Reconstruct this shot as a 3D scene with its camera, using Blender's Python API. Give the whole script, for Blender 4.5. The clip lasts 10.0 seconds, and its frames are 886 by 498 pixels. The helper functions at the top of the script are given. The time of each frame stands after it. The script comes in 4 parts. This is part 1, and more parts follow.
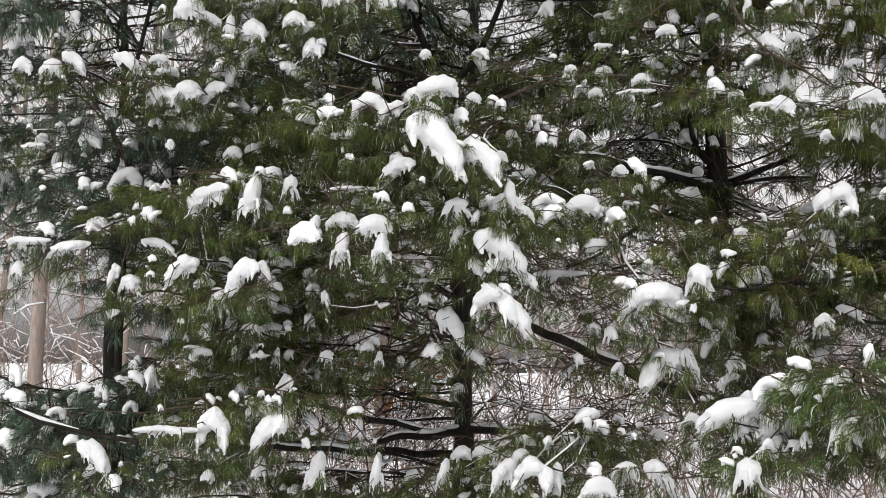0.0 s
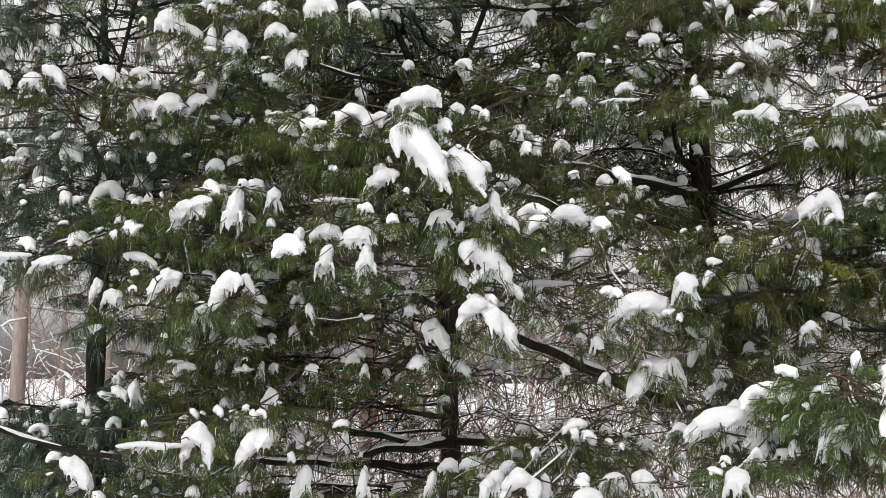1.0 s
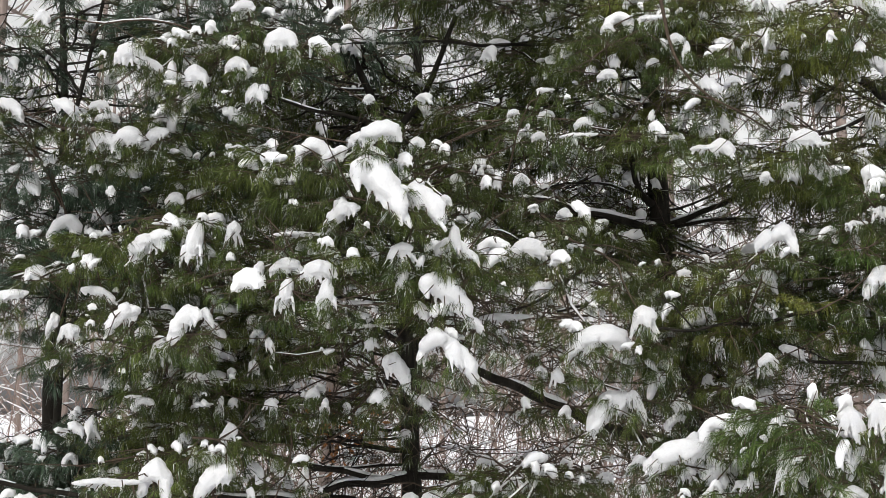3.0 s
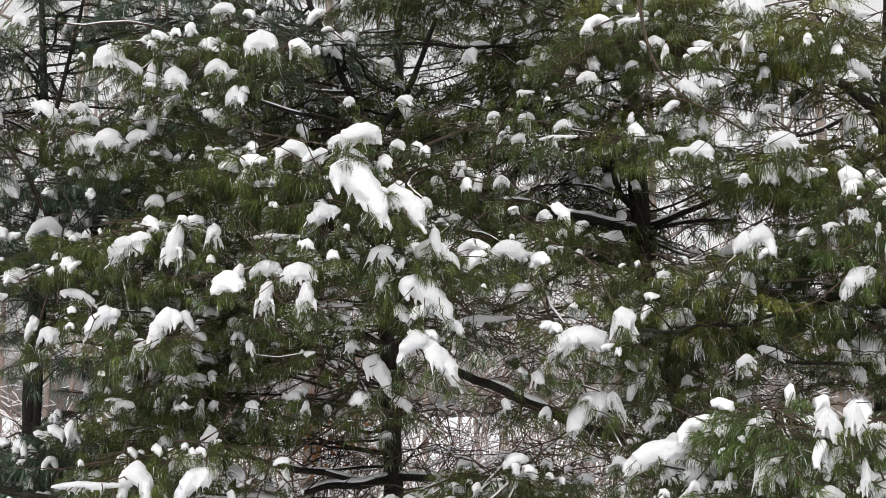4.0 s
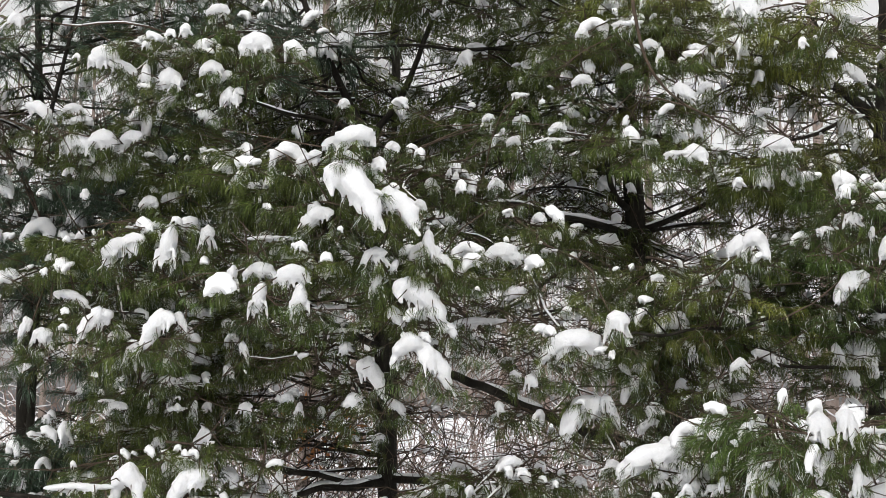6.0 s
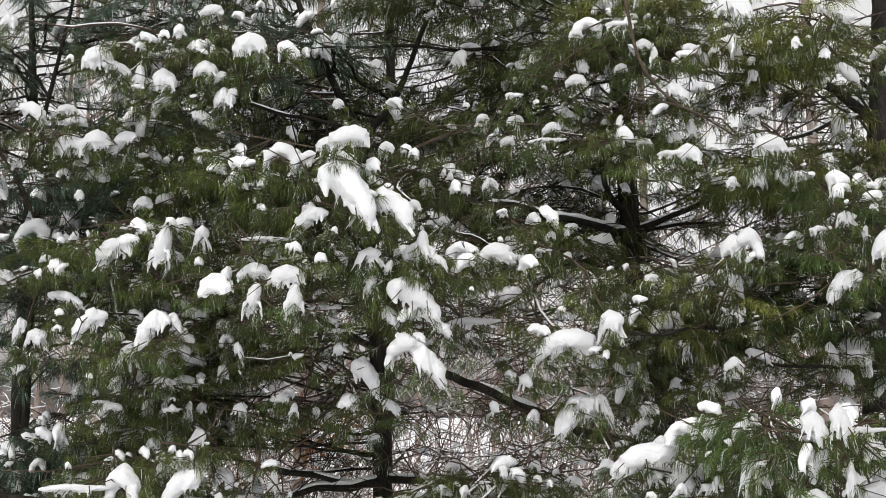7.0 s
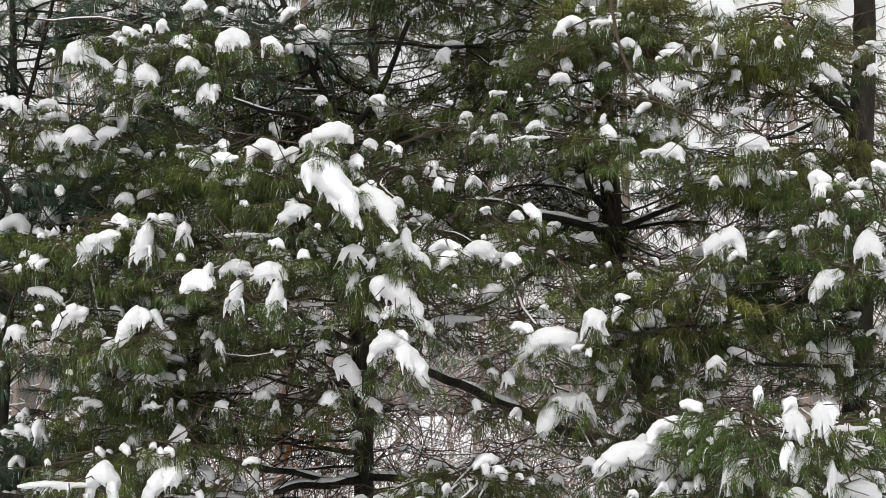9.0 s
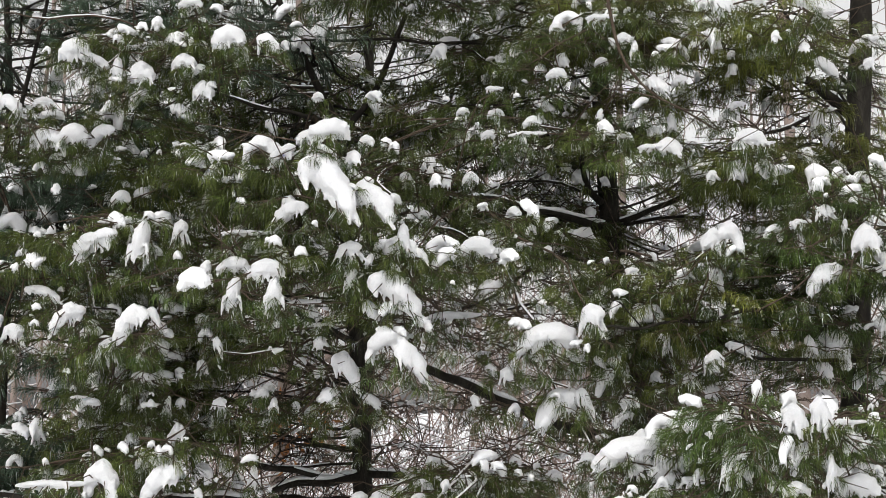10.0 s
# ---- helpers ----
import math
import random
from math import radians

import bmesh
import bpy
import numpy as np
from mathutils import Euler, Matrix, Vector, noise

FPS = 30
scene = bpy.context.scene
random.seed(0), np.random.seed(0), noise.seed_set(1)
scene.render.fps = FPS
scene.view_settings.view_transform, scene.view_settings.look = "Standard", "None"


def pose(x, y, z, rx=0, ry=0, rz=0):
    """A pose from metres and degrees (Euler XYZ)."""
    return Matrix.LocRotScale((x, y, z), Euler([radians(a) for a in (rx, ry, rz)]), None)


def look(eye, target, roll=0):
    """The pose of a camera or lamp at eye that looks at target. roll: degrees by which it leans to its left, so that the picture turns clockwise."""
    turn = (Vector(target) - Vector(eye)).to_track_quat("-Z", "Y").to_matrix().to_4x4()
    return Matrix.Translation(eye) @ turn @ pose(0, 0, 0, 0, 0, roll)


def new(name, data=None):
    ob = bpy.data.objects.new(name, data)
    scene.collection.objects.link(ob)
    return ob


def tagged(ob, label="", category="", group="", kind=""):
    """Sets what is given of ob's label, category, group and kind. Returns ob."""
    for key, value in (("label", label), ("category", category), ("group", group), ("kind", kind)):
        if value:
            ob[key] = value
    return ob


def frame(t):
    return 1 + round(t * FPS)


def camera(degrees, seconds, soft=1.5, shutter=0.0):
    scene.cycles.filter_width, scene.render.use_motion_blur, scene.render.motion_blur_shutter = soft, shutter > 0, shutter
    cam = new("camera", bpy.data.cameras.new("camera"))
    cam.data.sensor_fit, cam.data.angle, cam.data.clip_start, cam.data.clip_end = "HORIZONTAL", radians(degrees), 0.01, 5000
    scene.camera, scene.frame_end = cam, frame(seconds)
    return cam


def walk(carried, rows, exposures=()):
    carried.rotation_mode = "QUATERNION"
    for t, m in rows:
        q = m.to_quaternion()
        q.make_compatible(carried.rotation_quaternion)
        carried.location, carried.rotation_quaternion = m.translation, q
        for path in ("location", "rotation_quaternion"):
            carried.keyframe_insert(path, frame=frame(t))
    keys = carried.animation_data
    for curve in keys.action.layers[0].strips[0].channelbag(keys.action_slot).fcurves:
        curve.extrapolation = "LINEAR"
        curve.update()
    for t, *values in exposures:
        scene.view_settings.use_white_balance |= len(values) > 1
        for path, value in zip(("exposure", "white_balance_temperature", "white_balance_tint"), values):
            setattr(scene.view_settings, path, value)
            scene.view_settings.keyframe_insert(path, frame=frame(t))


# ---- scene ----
# ---- camera ----
cam = camera(41.89, 10.0, soft=0.65)
walk(cam, [
    (0, look((-0.0302, -0.0104, 1.5837), (-0.3975, 4.9484, 2.1077), 1.170)),
    (0.5, look((-0.0336, 0.0124, 1.5822), (-0.3393, 4.9784, 2.0773), 0.914)),
    (1, look((-0.0343, 0.0145, 1.5866), (-0.3342, 4.9725, 2.1591), 0.538)),
    (1.5, look((-0.0388, 0.0091, 1.5901), (-0.3374, 4.9569, 2.2462), 0.295)),
    (2, look((-0.0400, 0.0108, 1.5876), (-0.2989, 4.9548, 2.2879), 0.356)),
    (2.5, look((-0.0351, 0.0111, 1.5879), (-0.2207, 4.9566, 2.3001), 0.308)),
    (2.7, look((-0.0325, 0.0092, 1.5888), (-0.1948, 4.9555, 2.3015), 0.266)),
    (3.8, look((-0.0181, -0.0014, 1.5937), (-0.0946, 4.9466, 2.3088), 0.032)),
    (4, look((-0.0155, -0.0033, 1.5946), (-0.0792, 4.9447, 2.3107), -0.011)),
    (4.5, look((-0.0061, -0.0058, 1.5929), (-0.0747, 4.9429, 2.3039), 0.150)),
    (5, look((-0.0035, -0.0061, 1.5973), (-0.0806, 4.9423, 2.3097), 0.269)),
    (5.5, look((-0.0023, 0.0022, 1.5996), (-0.0757, 4.9497, 2.3185), 0.335)),
    (5.7, look((-0.0014, 0.0012, 1.5999), (-0.0679, 4.9485, 2.3208), 0.295)),
    (6.8, look((0.0037, -0.0040, 1.6017), (-0.0317, 4.9438, 2.3216), 0.074)),
    (7, look((0.0047, -0.0049, 1.6020), (-0.0303, 4.9429, 2.3216), 0.033)),
    (7.5, look((0.0048, -0.0090, 1.6017), (-0.0201, 4.9403, 2.3120), 0.007)),
    (8, look((0.0000, 0.0000, 1.6000), (0.0000, 4.9513, 2.2959), 0.000)),
    (8.5, look((0.0024, 0.0007, 1.5997), (0.0290, 4.9510, 2.3026), 0.084)),
    (9, look((-0.0022, 0.0025, 1.5988), (0.0431, 4.9513, 2.3117), 0.192)),
    (9.5, look((-0.0039, 0.0041, 1.5942), (0.0543, 4.9524, 2.3091), 0.119)),
    (10, look((-0.0062, 0.0095, 1.5963), (0.0543, 4.9598, 2.2970), -0.167)),
], exposures=[(0, -0.43), (10, -0.43)])

# ---- world, sun ----
world = bpy.data.worlds.new("overcast")
scene.world = world
world.use_nodes = True
wn, wl = world.node_tree.nodes, world.node_tree.links
sky = wn.new("ShaderNodeTexSky")
sky.sky_type, sky.sun_disc = "NISHITA", False
sky.sun_elevation, sky.sun_rotation = radians(48), radians(200)
sky.air_density, sky.dust_density = 1.0, 4.0
wash = wn.new("ShaderNodeHueSaturation")          # cloud cover takes the blue out of the sky
wash.inputs["Saturation"].default_value = 0.01
wash.inputs["Value"].default_value = 1.95
wl.new(sky.outputs[0], wash.inputs["Color"])
wl.new(wash.outputs[0], wn["Background"].inputs["Color"])
wn["Background"].inputs["Strength"].default_value = 0.15

sun = new("sun", bpy.data.lights.new("sun", "SUN"))
sun.data.energy, sun.data.angle, sun.data.color = 0.6, radians(25), (1.0, 0.97, 0.94)
sun.matrix_world = look((-2.0, -5.0, 6.5), (0, 0, 0))


# ---- materials ----
def nodes_of(name):
    m = bpy.data.materials.new(name)
    m.use_nodes = True
    t = m.node_tree
    return m, t.nodes, t.links, t.nodes["Principled BSDF"]


def ramp(n, stops):
    r = n.new("ShaderNodeValToRGB")
    while len(r.color_ramp.elements) < len(stops):
        r.color_ramp.elements.new(0.5)
    for e, (at, c) in zip(r.color_ramp.elements, stops):
        e.position, e.color = at, (*c, 1)
    return r


def textured(name, stops, scale, rough, bump, detail=6.0, stretch=(1, 1, 1), fine=6.0, shine=0.12):
    m, n, l, p = nodes_of(name)
    co, mp = n.new("ShaderNodeTexCoord"), n.new("ShaderNodeMapping")
    mp.inputs["Scale"].default_value = stretch
    a, b = n.new("ShaderNodeTexNoise"), n.new("ShaderNodeTexNoise")
    a.inputs["Scale"].default_value, a.inputs["Detail"].default_value = scale, detail
    b.inputs["Scale"].default_value, b.inputs["Detail"].default_value = scale * fine, 4.0
    l.new(co.outputs["Object"], mp.inputs["Vector"])
    for x in (a, b):
        l.new(mp.outputs[0], x.inputs["Vector"])
    mix = n.new("ShaderNodeMath")
    mix.operation = "MULTIPLY_ADD"
    mix.inputs[1].default_value = 0.35
    l.new(b.outputs["Fac"], mix.inputs[0])
    scaled = n.new("ShaderNodeMath")
    scaled.operation = "MULTIPLY"
    scaled.inputs[1].default_value = 0.65
    l.new(a.outputs["Fac"], scaled.inputs[0])
    l.new(scaled.outputs[0], mix.inputs[2])
    r = ramp(n, stops)
    l.new(mix.outputs[0], r.inputs[0])
    l.new(r.outputs[0], p.inputs["Base Color"])
    p.inputs["Roughness"].default_value = rough
    p.inputs["Specular IOR Level"].default_value = shine
    bp = n.new("ShaderNodeBump")
    bp.inputs["Strength"].default_value, bp.inputs["Distance"].default_value = bump, 0.01
    l.new(mix.outputs[0], bp.inputs["Height"])
    l.new(bp.outputs[0], p.inputs["Normal"])
    return m


BARK = textured("pine_bark", [(0.25, (0.008, 0.007, 0.0055)), (0.5, (0.018, 0.0155, 0.012)), (0.75, (0.045, 0.040, 0.033))],
                18, 0.9, 0.9, stretch=(1, 1, 0.3))
TWIG = textured("twig_bark", [(0.3, (0.03, 0.022, 0.016)), (0.55, (0.075, 0.055, 0.04)), (0.8, (0.16, 0.13, 0.10))], 30, 0.9, 0.5)
# distant bark: tan made paler, with the haze of the air put into the colour
HAZED_BARK = textured("hazed_hardwood_bark", [(0.25, (0.13, 0.10, 0.085)), (0.5, (0.25, 0.20, 0.175)), (0.8, (0.42, 0.37, 0.34))],
                    6, 0.9, 0.5, stretch=(1, 1, 0.25))
SNOW = textured("snow", [(0.2, (0.66, 0.66, 0.665)), (0.5, (0.755, 0.752, 0.755)), (0.8, (0.82, 0.815, 0.815))], 26, 0.7, 0.9, fine=7)
GROUND_SNOW = textured("ground_snow", [(0.2, (0.72, 0.73, 0.76)), (0.5, (0.82, 0.82, 0.84)), (0.8, (0.88, 0.88, 0.89))], 1.6, 0.6, 0.6, fine=14)
# brown twigs, lightened in the colour itself to stand in for distance haze
HAZED_BRUSH = textured("hazed_brush_twigs", [(0.3, (0.13, 0.09, 0.07)), (0.6, (0.30, 0.22, 0.19)), (0.8, (0.48, 0.40, 0.37))], 9, 0.95, 0.2)
for m in (SNOW,):
    p = m.node_tree.nodes["Principled BSDF"]
    p.inputs["Subsurface Weight"].default_value = 0.08
    p.inputs["Subsurface Radius"].default_value = (0.02, 0.022, 0.026)
    p.inputs["Subsurface Scale"].default_value = 0.6


def needle_material(name, dark, mid, light, frost):
    m, n, l, p = nodes_of(name)
    geo, info = n.new("ShaderNodeNewGeometry"), n.new("ShaderNodeObjectInfo")
    r = ramp(n, [(0.0, dark), (0.55, mid), (0.97 - frost, light), (1.0 - frost * 0.9, (0.55, 0.57, 0.57)), (1.0, (0.80, 0.81, 0.82))])
    l.new(geo.outputs["Random Per Island"], r.inputs[0])
    hsv = n.new("ShaderNodeHueSaturation")
    hue = n.new("ShaderNodeMapRange")
    hue.inputs["To Min"].default_value, hue.inputs["To Max"].default_value = 0.488, 0.515
    val = n.new("ShaderNodeMapRange")
    val.inputs["To Min"].default_value, val.inputs["To Max"].default_value = 0.52, 1.42
    wob = n.new("ShaderNodeMath")
    wob.operation = "FRACT"
    ten = n.new("ShaderNodeMath")
    ten.operation = "MULTIPLY"
    ten.inputs[1].default_value = 7.31
    l.new(info.outputs["Random"], hue.inputs["Value"])
    l.new(info.outputs["Random"], ten.inputs[0])
    l.new(ten.outputs[0], wob.inputs[0])
    l.new(wob.outputs[0], val.inputs["Value"])
    l.new(hue.outputs[0], hsv.inputs["Hue"])
    l.new(val.outputs[0], hsv.inputs["Value"])
    l.new(r.outputs[0], hsv.inputs["Color"])
    l.new(hsv.outputs[0], p.inputs["Base Color"])
    p.inputs["Roughness"].default_value = 0.55
    p.inputs["Specular IOR Level"].default_value = 0.15
    return m


NEEDLES = needle_material("pine_needles", (0.021, 0.029, 0.006), (0.057, 0.073, 0.013), (0.114, 0.138, 0.036), 0.012)
NEEDLES_BLUE = needle_material("blue_green_pine_needles", (0.018, 0.032, 0.018), (0.046, 0.073, 0.043), (0.093, 0.129, 0.087), 0.012)
NEEDLES_GREEN = needle_material("fresh_pine_needles", (0.020, 0.034, 0.007), (0.054, 0.080, 0.015), (0.108, 0.146, 0.042), 0.015)
NEEDLES_FROSTED = needle_material("frosted_pine_needles", (0.024, 0.034, 0.011), (0.056, 0.076, 0.023), (0.112, 0.138, 0.061), 0.06)
NEEDLES_OLIVE = needle_material("olive_pine_needles", (0.034, 0.040, 0.007), (0.082, 0.093, 0.015), (0.153, 0.164, 0.041), 0.012)
NEEDLES_DULL = needle_material("fading_pine_needles", (0.029, 0.025, 0.012), (0.079, 0.067, 0.032), (0.146, 0.125, 0.072), 0.03)


# ---- mesh builders ----
class Soup:
    """Vertices and faces gathered for one mesh; each face carries a material slot."""

    def __init__(self):
        self.v, self.f, self.s = [], [], []

    def tube(self, pts, radii, sides=6, slot=0):
        pts = [Vector(p) for p in pts]
        start, n = len(self.v), len(pts)
        for i, p in enumerate(pts):
            d = (pts[min(i + 1, n - 1)] - pts[max(i - 1, 0)]).normalized()
            a = d.cross(Vector((0.13, 0.31, 0.94)))
            a = a.normalized() if a.length > 1e-3 else Vector((1, 0, 0))
            b = d.cross(a)
            for k in range(sides):
                w = 2 * math.pi * k / sides
                self.v.append(p + (a * math.cos(w) + b * math.sin(w)) * radii[i])
        for i in range(n - 1):
            for k in range(sides):
                q, k2 = start + i * sides, (k + 1) % sides
                self.f.append((q + k, q + k2, q + sides + k2, q + sides + k))
                self.s.append(slot)
        self.f.append(tuple(start + (n - 1) * sides + k for k in range(sides)))
        self.s.append(slot)

    def needle(self, base, way, length, droop, width, side, slot=0):
        """One bundle of needles: a narrow blade that leaves the shoot and then hangs down."""
        i = len(self.v)
        mid = base + way * (length * 0.45) + Vector((0, 0, -droop * length * 0.05))
        hang = (way * 0.55 + Vector((0, 0, -droop))).normalized()
        self.v += [base, mid + side * width * 0.5, mid - side * width * 0.5, mid + hang * (length * 0.55)]
        self.f += [(i, i + 1, i + 2), (i + 2, i + 1, i + 3)]
        self.s += [slot, slot]

    def mesh(self, name, mats, smooth=True):
        me = bpy.data.meshes.new(name)
        me.from_pydata([tuple(v) for v in self.v], [], self.f)
        for m in mats:
            me.materials.append(m)
        me.polygons.foreach_set("material_index", self.s)
        me.polygons.foreach_set("use_smooth", [smooth] * len(self.f))
        me.update()
        return me


def part(name, mesh, parent, m=None, label=""):
    ob = new(name, mesh)
    ob.parent = parent
    if m is not None:
        ob.matrix_basis = m
    return tagged(ob, label)


TUFTS = {}               # where each kind of spray carries its tufts, and how far their needles reach


def tuft(s, rng, a, b, count, length, droop, broad):
    """A brush of needles round the outer part of the shoot a-b; they arch over and hang as a skirt."""
    d = (b - a).normalized()
    u = d.cross(Vector((0, 0, 1))).normalized()
    lean = rng.uniform(0.7, 1.3)
    for _ in range(count):
        at = a.lerp(b, 0.45 + 0.55 * rng.random() ** 0.7)
        turn = rng.uniform(0, 2 * math.pi)
        out = u * math.cos(turn) + d.cross(u) * math.sin(turn)
        spread = rng.uniform(0.15, 1.0)
        way = d * math.cos(spread) + out * math.sin(spread)
        if way.z > 0.3:
            way.z = 0.3
        way.normalize()
        side = way.cross(Vector((rng.uniform(-1, 1), rng.uniform(-1, 1), rng.uniform(-1, 1)))).normalized()
        s.needle(at, way, length * rng.uniform(0.75, 1.15), droop * lean * rng.uniform(0.7, 1.3), broad * rng.uniform(0.0017, 0.0034), side)


def spray_mesh(seed, mats, shoots, per_shoot, length, droop, broad=1.0):
    """A twig with side shoots that end in tufts of long drooping needles; it grows along +x."""
    rng = random.Random(seed)
    s = Soup()
    main = [Vector((0.24 * k / 5, 0.012 * math.sin(k * 1.3 + seed), 0.02 * k / 5 - 0.05 * (k / 5) ** 2)) for k in range(6)]
    s.tube(main, [0.0036 - 0.0004 * k for k in range(6)], 3, 1)
    stems = [(main[3], main[5])]
    for k in range(shoots):
        a = main[1 + k % 4].lerp(main[2 + k % 4], rng.random())
        w = (1 if k % 2 else -1) * radians(rng.uniform(28, 62))
        reach = rng.uniform(0.07, 0.16)
        b = a + Vector((math.cos(w), math.sin(w), rng.uniform(-0.3, 0.15))) * reach
        s.tube([a, a.lerp(b, 0.5) + Vector((0, 0, 0.006)), b], [0.003, 0.0026, 0.002], 3, 1)
        stems.append((a, b))
    for a, b in stems:
        tuft(s, rng, a, b, int(per_shoot * rng.uniform(0.75, 1.25)), length, droop, broad)
    me = s.mesh("needle_spray", [mats, TWIG], smooth=False)
    TUFTS[me.name] = [(a.lerp(b, 0.8), length) for a, b in stems]
    return me


def lone_tuft(seed, mats, count, length, droop):
    """A single tuft on a short shoot that grows along +x."""
    rng, s = random.Random(seed), Soup()
    a, b = Vector((-0.05, 0, 0)), Vector((0.01, 0, 0))
    s.tube([a, b], [0.003, 0.002], 3, 1)
    tuft(s, rng, a, b, count, length, droop, 0.9)
    me = s.mesh("needle_spray", [mats, TWIG], smooth=False)
    TUFTS[me.name] = []
    return me


SPRAYS = [spray_mesh(10 + k, NEEDLES, 5, 40, 0.090, 0.8 + 0.15 * k) for k in range(5)]
SPRAYS_BLUE = [spray_mesh(140 + k, NEEDLES_BLUE, 5, 42, 0.092, 0.7 + 0.2 * k) for k in range(4)]
SPRAYS_GREEN = [spray_mesh(150 + k, NEEDLES_GREEN, 5, 42, 0.092, 0.7 + 0.2 * k) for k in range(4)]
SPRAYS_OLIVE = [spray_mesh(30 + k, NEEDLES_OLIVE, 5, 42, 0.095, 1.0 + 0.2 * k) for k in range(3)]
SPRAYS_HANGING = [spray_mesh(50 + k, (NEEDLES, NEEDLES_FROSTED, NEEDLES_GREEN)[k % 3], 3, 34, 0.085, 1.3 + 0.15 * k) for k in range(6)]
SPRAYS_BACK = [spray_mesh(90 + k, NEEDLES, 5, 24, 0.095, 0.9 + 0.2 * k, 1.45) for k in range(4)]
SPRAYS_BRUSH = [spray_mesh(120 + k, NEEDLES, 4, 70, 0.090, 0.55 + 0.12 * k, 0.9) for k in range(3)]
SPRAYS_THIN = [spray_mesh(70 + k, NEEDLES_DULL, 4, 15, 0.075, 1.1 + 0.2 * k) for k in range(3)]
LONE_TUFTS = [lone_tuft(170 + k, (NEEDLES, NEEDLES_FROSTED, NEEDLES_GREEN)[k % 3], 26, 0.080, 1.4 + 0.2 * k) for k in range(5)]


def snow_form(kind, seed):
    """Balls (x, y, z, r) in a box one unit wide and high that melt together into one snow clump."""
    rng = random.Random(seed)
    balls = []

    def run(path, radii, depth=0.16, n=12):
        for i in range(n):
            t = i / (n - 1) * (len(path) - 1)
            k = min(int(t), len(path) - 2)
            f = t - k
            x, z = (path[k][j] * (1 - f) + path[k + 1][j] * f for j in (0, 1))
            r = radii[k] * (1 - f) + radii[k + 1] * f
            balls.append((x, rng.uniform(-depth, depth), z + rng.uniform(-0.02, 0.02), r * rng.uniform(0.88, 1.1)))

    def finger(x, z, dx, dz, r):
        y = rng.uniform(-0.22, 0.12)
        for i in range(10):
            t = i / 9
            balls.append((x + dx * t, y - 0.06 * t, z + dz * (t ** 1.2), max(r * (1 - 0.65 * t), 0.028)))

    if kind == "dome":
        run([(-0.3, -0.05), (-0.1, 0.14), (0.12, 0.16), (0.3, -0.04)], [0.19, 0.29, 0.29, 0.18], 0.14, 18)
        for k in range(8):
            x = -0.40 + 0.80 * k / 7 + rng.uniform(-0.04, 0.04)
            finger(x * 0.9, -0.05 - 0.25 * abs(x) + 0.04, x * 0.2, -rng.uniform(0.14, 0.38) + abs(x) * 0.2, rng.uniform(0.06, 0.10))
    elif kind == "bar":
        run([(-0.42, 0.02), (-0.15, 0.1), (0.1, 0.07), (0.42, 0.12)], [0.10, 0.19, 0.17, 0.10], 0.10, 18)
        for k in range(6):
            x = rng.uniform(-0.4, 0.38)
            finger(x, 0.0, rng.uniform(-0.06, 0.04), -rng.uniform(0.2, 0.48), rng.uniform(0.05, 0.08))
    elif kind in ("tongue_r", "tongue_l"):
        run([(-0.36, 0.30), (-0.12, 0.30), (0.14, 0.06), (0.27, -0.18)], [0.15, 0.20, 0.21, 0.14], 0.13, 18)
        for k in range(7):
            t = k / 6
            finger(-0.36 + 0.62 * t, 0.20 - 0.40 * t * t, 0.03 + 0.14 * t, -rng.uniform(0.14, 0.32), rng.uniform(0.055, 0.09))
    elif kind == "egg":
        run([(rng.uniform(-0.1, 0.1), 0.28), (0.0, 0.08), (rng.uniform(-0.1, 0.1), -0.08)], [0.17, 0.25, 0.22], 0.10, 12)
        for k in range(7):
            x = -0.28 + 0.56 * k / 6
            finger(x * 0.9, -0.02 - 0.15 * abs(x), x * rng.uniform(0.1, 0.6), -rng.uniform(0.15, 0.45), rng.uniform(0.06, 0.10))
    elif kind == "arch":
        run([(-0.37, -0.22), (-0.26, 0.1), (0.0, 0.30), (0.24, 0.14), (0.34, -0.24)], [0.10, 0.17, 0.23, 0.20, 0.13], 0.12, 22)
        for x in (-0.40, -0.30, 0.26, 0.38):
            finger(x, -0.16, rng.uniform(-0.06, 0.05), -rng.uniform(0.18, 0.32), 0.075)
    else:                                            # splay: snow lying in strands along a spread tuft
        run([(-0.16, 0.26), (0.02, 0.31), (0.18, 0.24)], [0.15, 0.20, 0.15], 0.10, 9)
        for k in range(13):
            x = -0.42 + 0.84 * k / 12
            finger(x * 0.45, 0.22, x * rng.uniform(0.3, 0.8), -rng.uniform(0.25, 0.70), rng.uniform(0.06, 0.09))
    if kind == "tongue_l":
        balls = [(-x, y, z, r) for x, y, z, r in balls]
    return balls


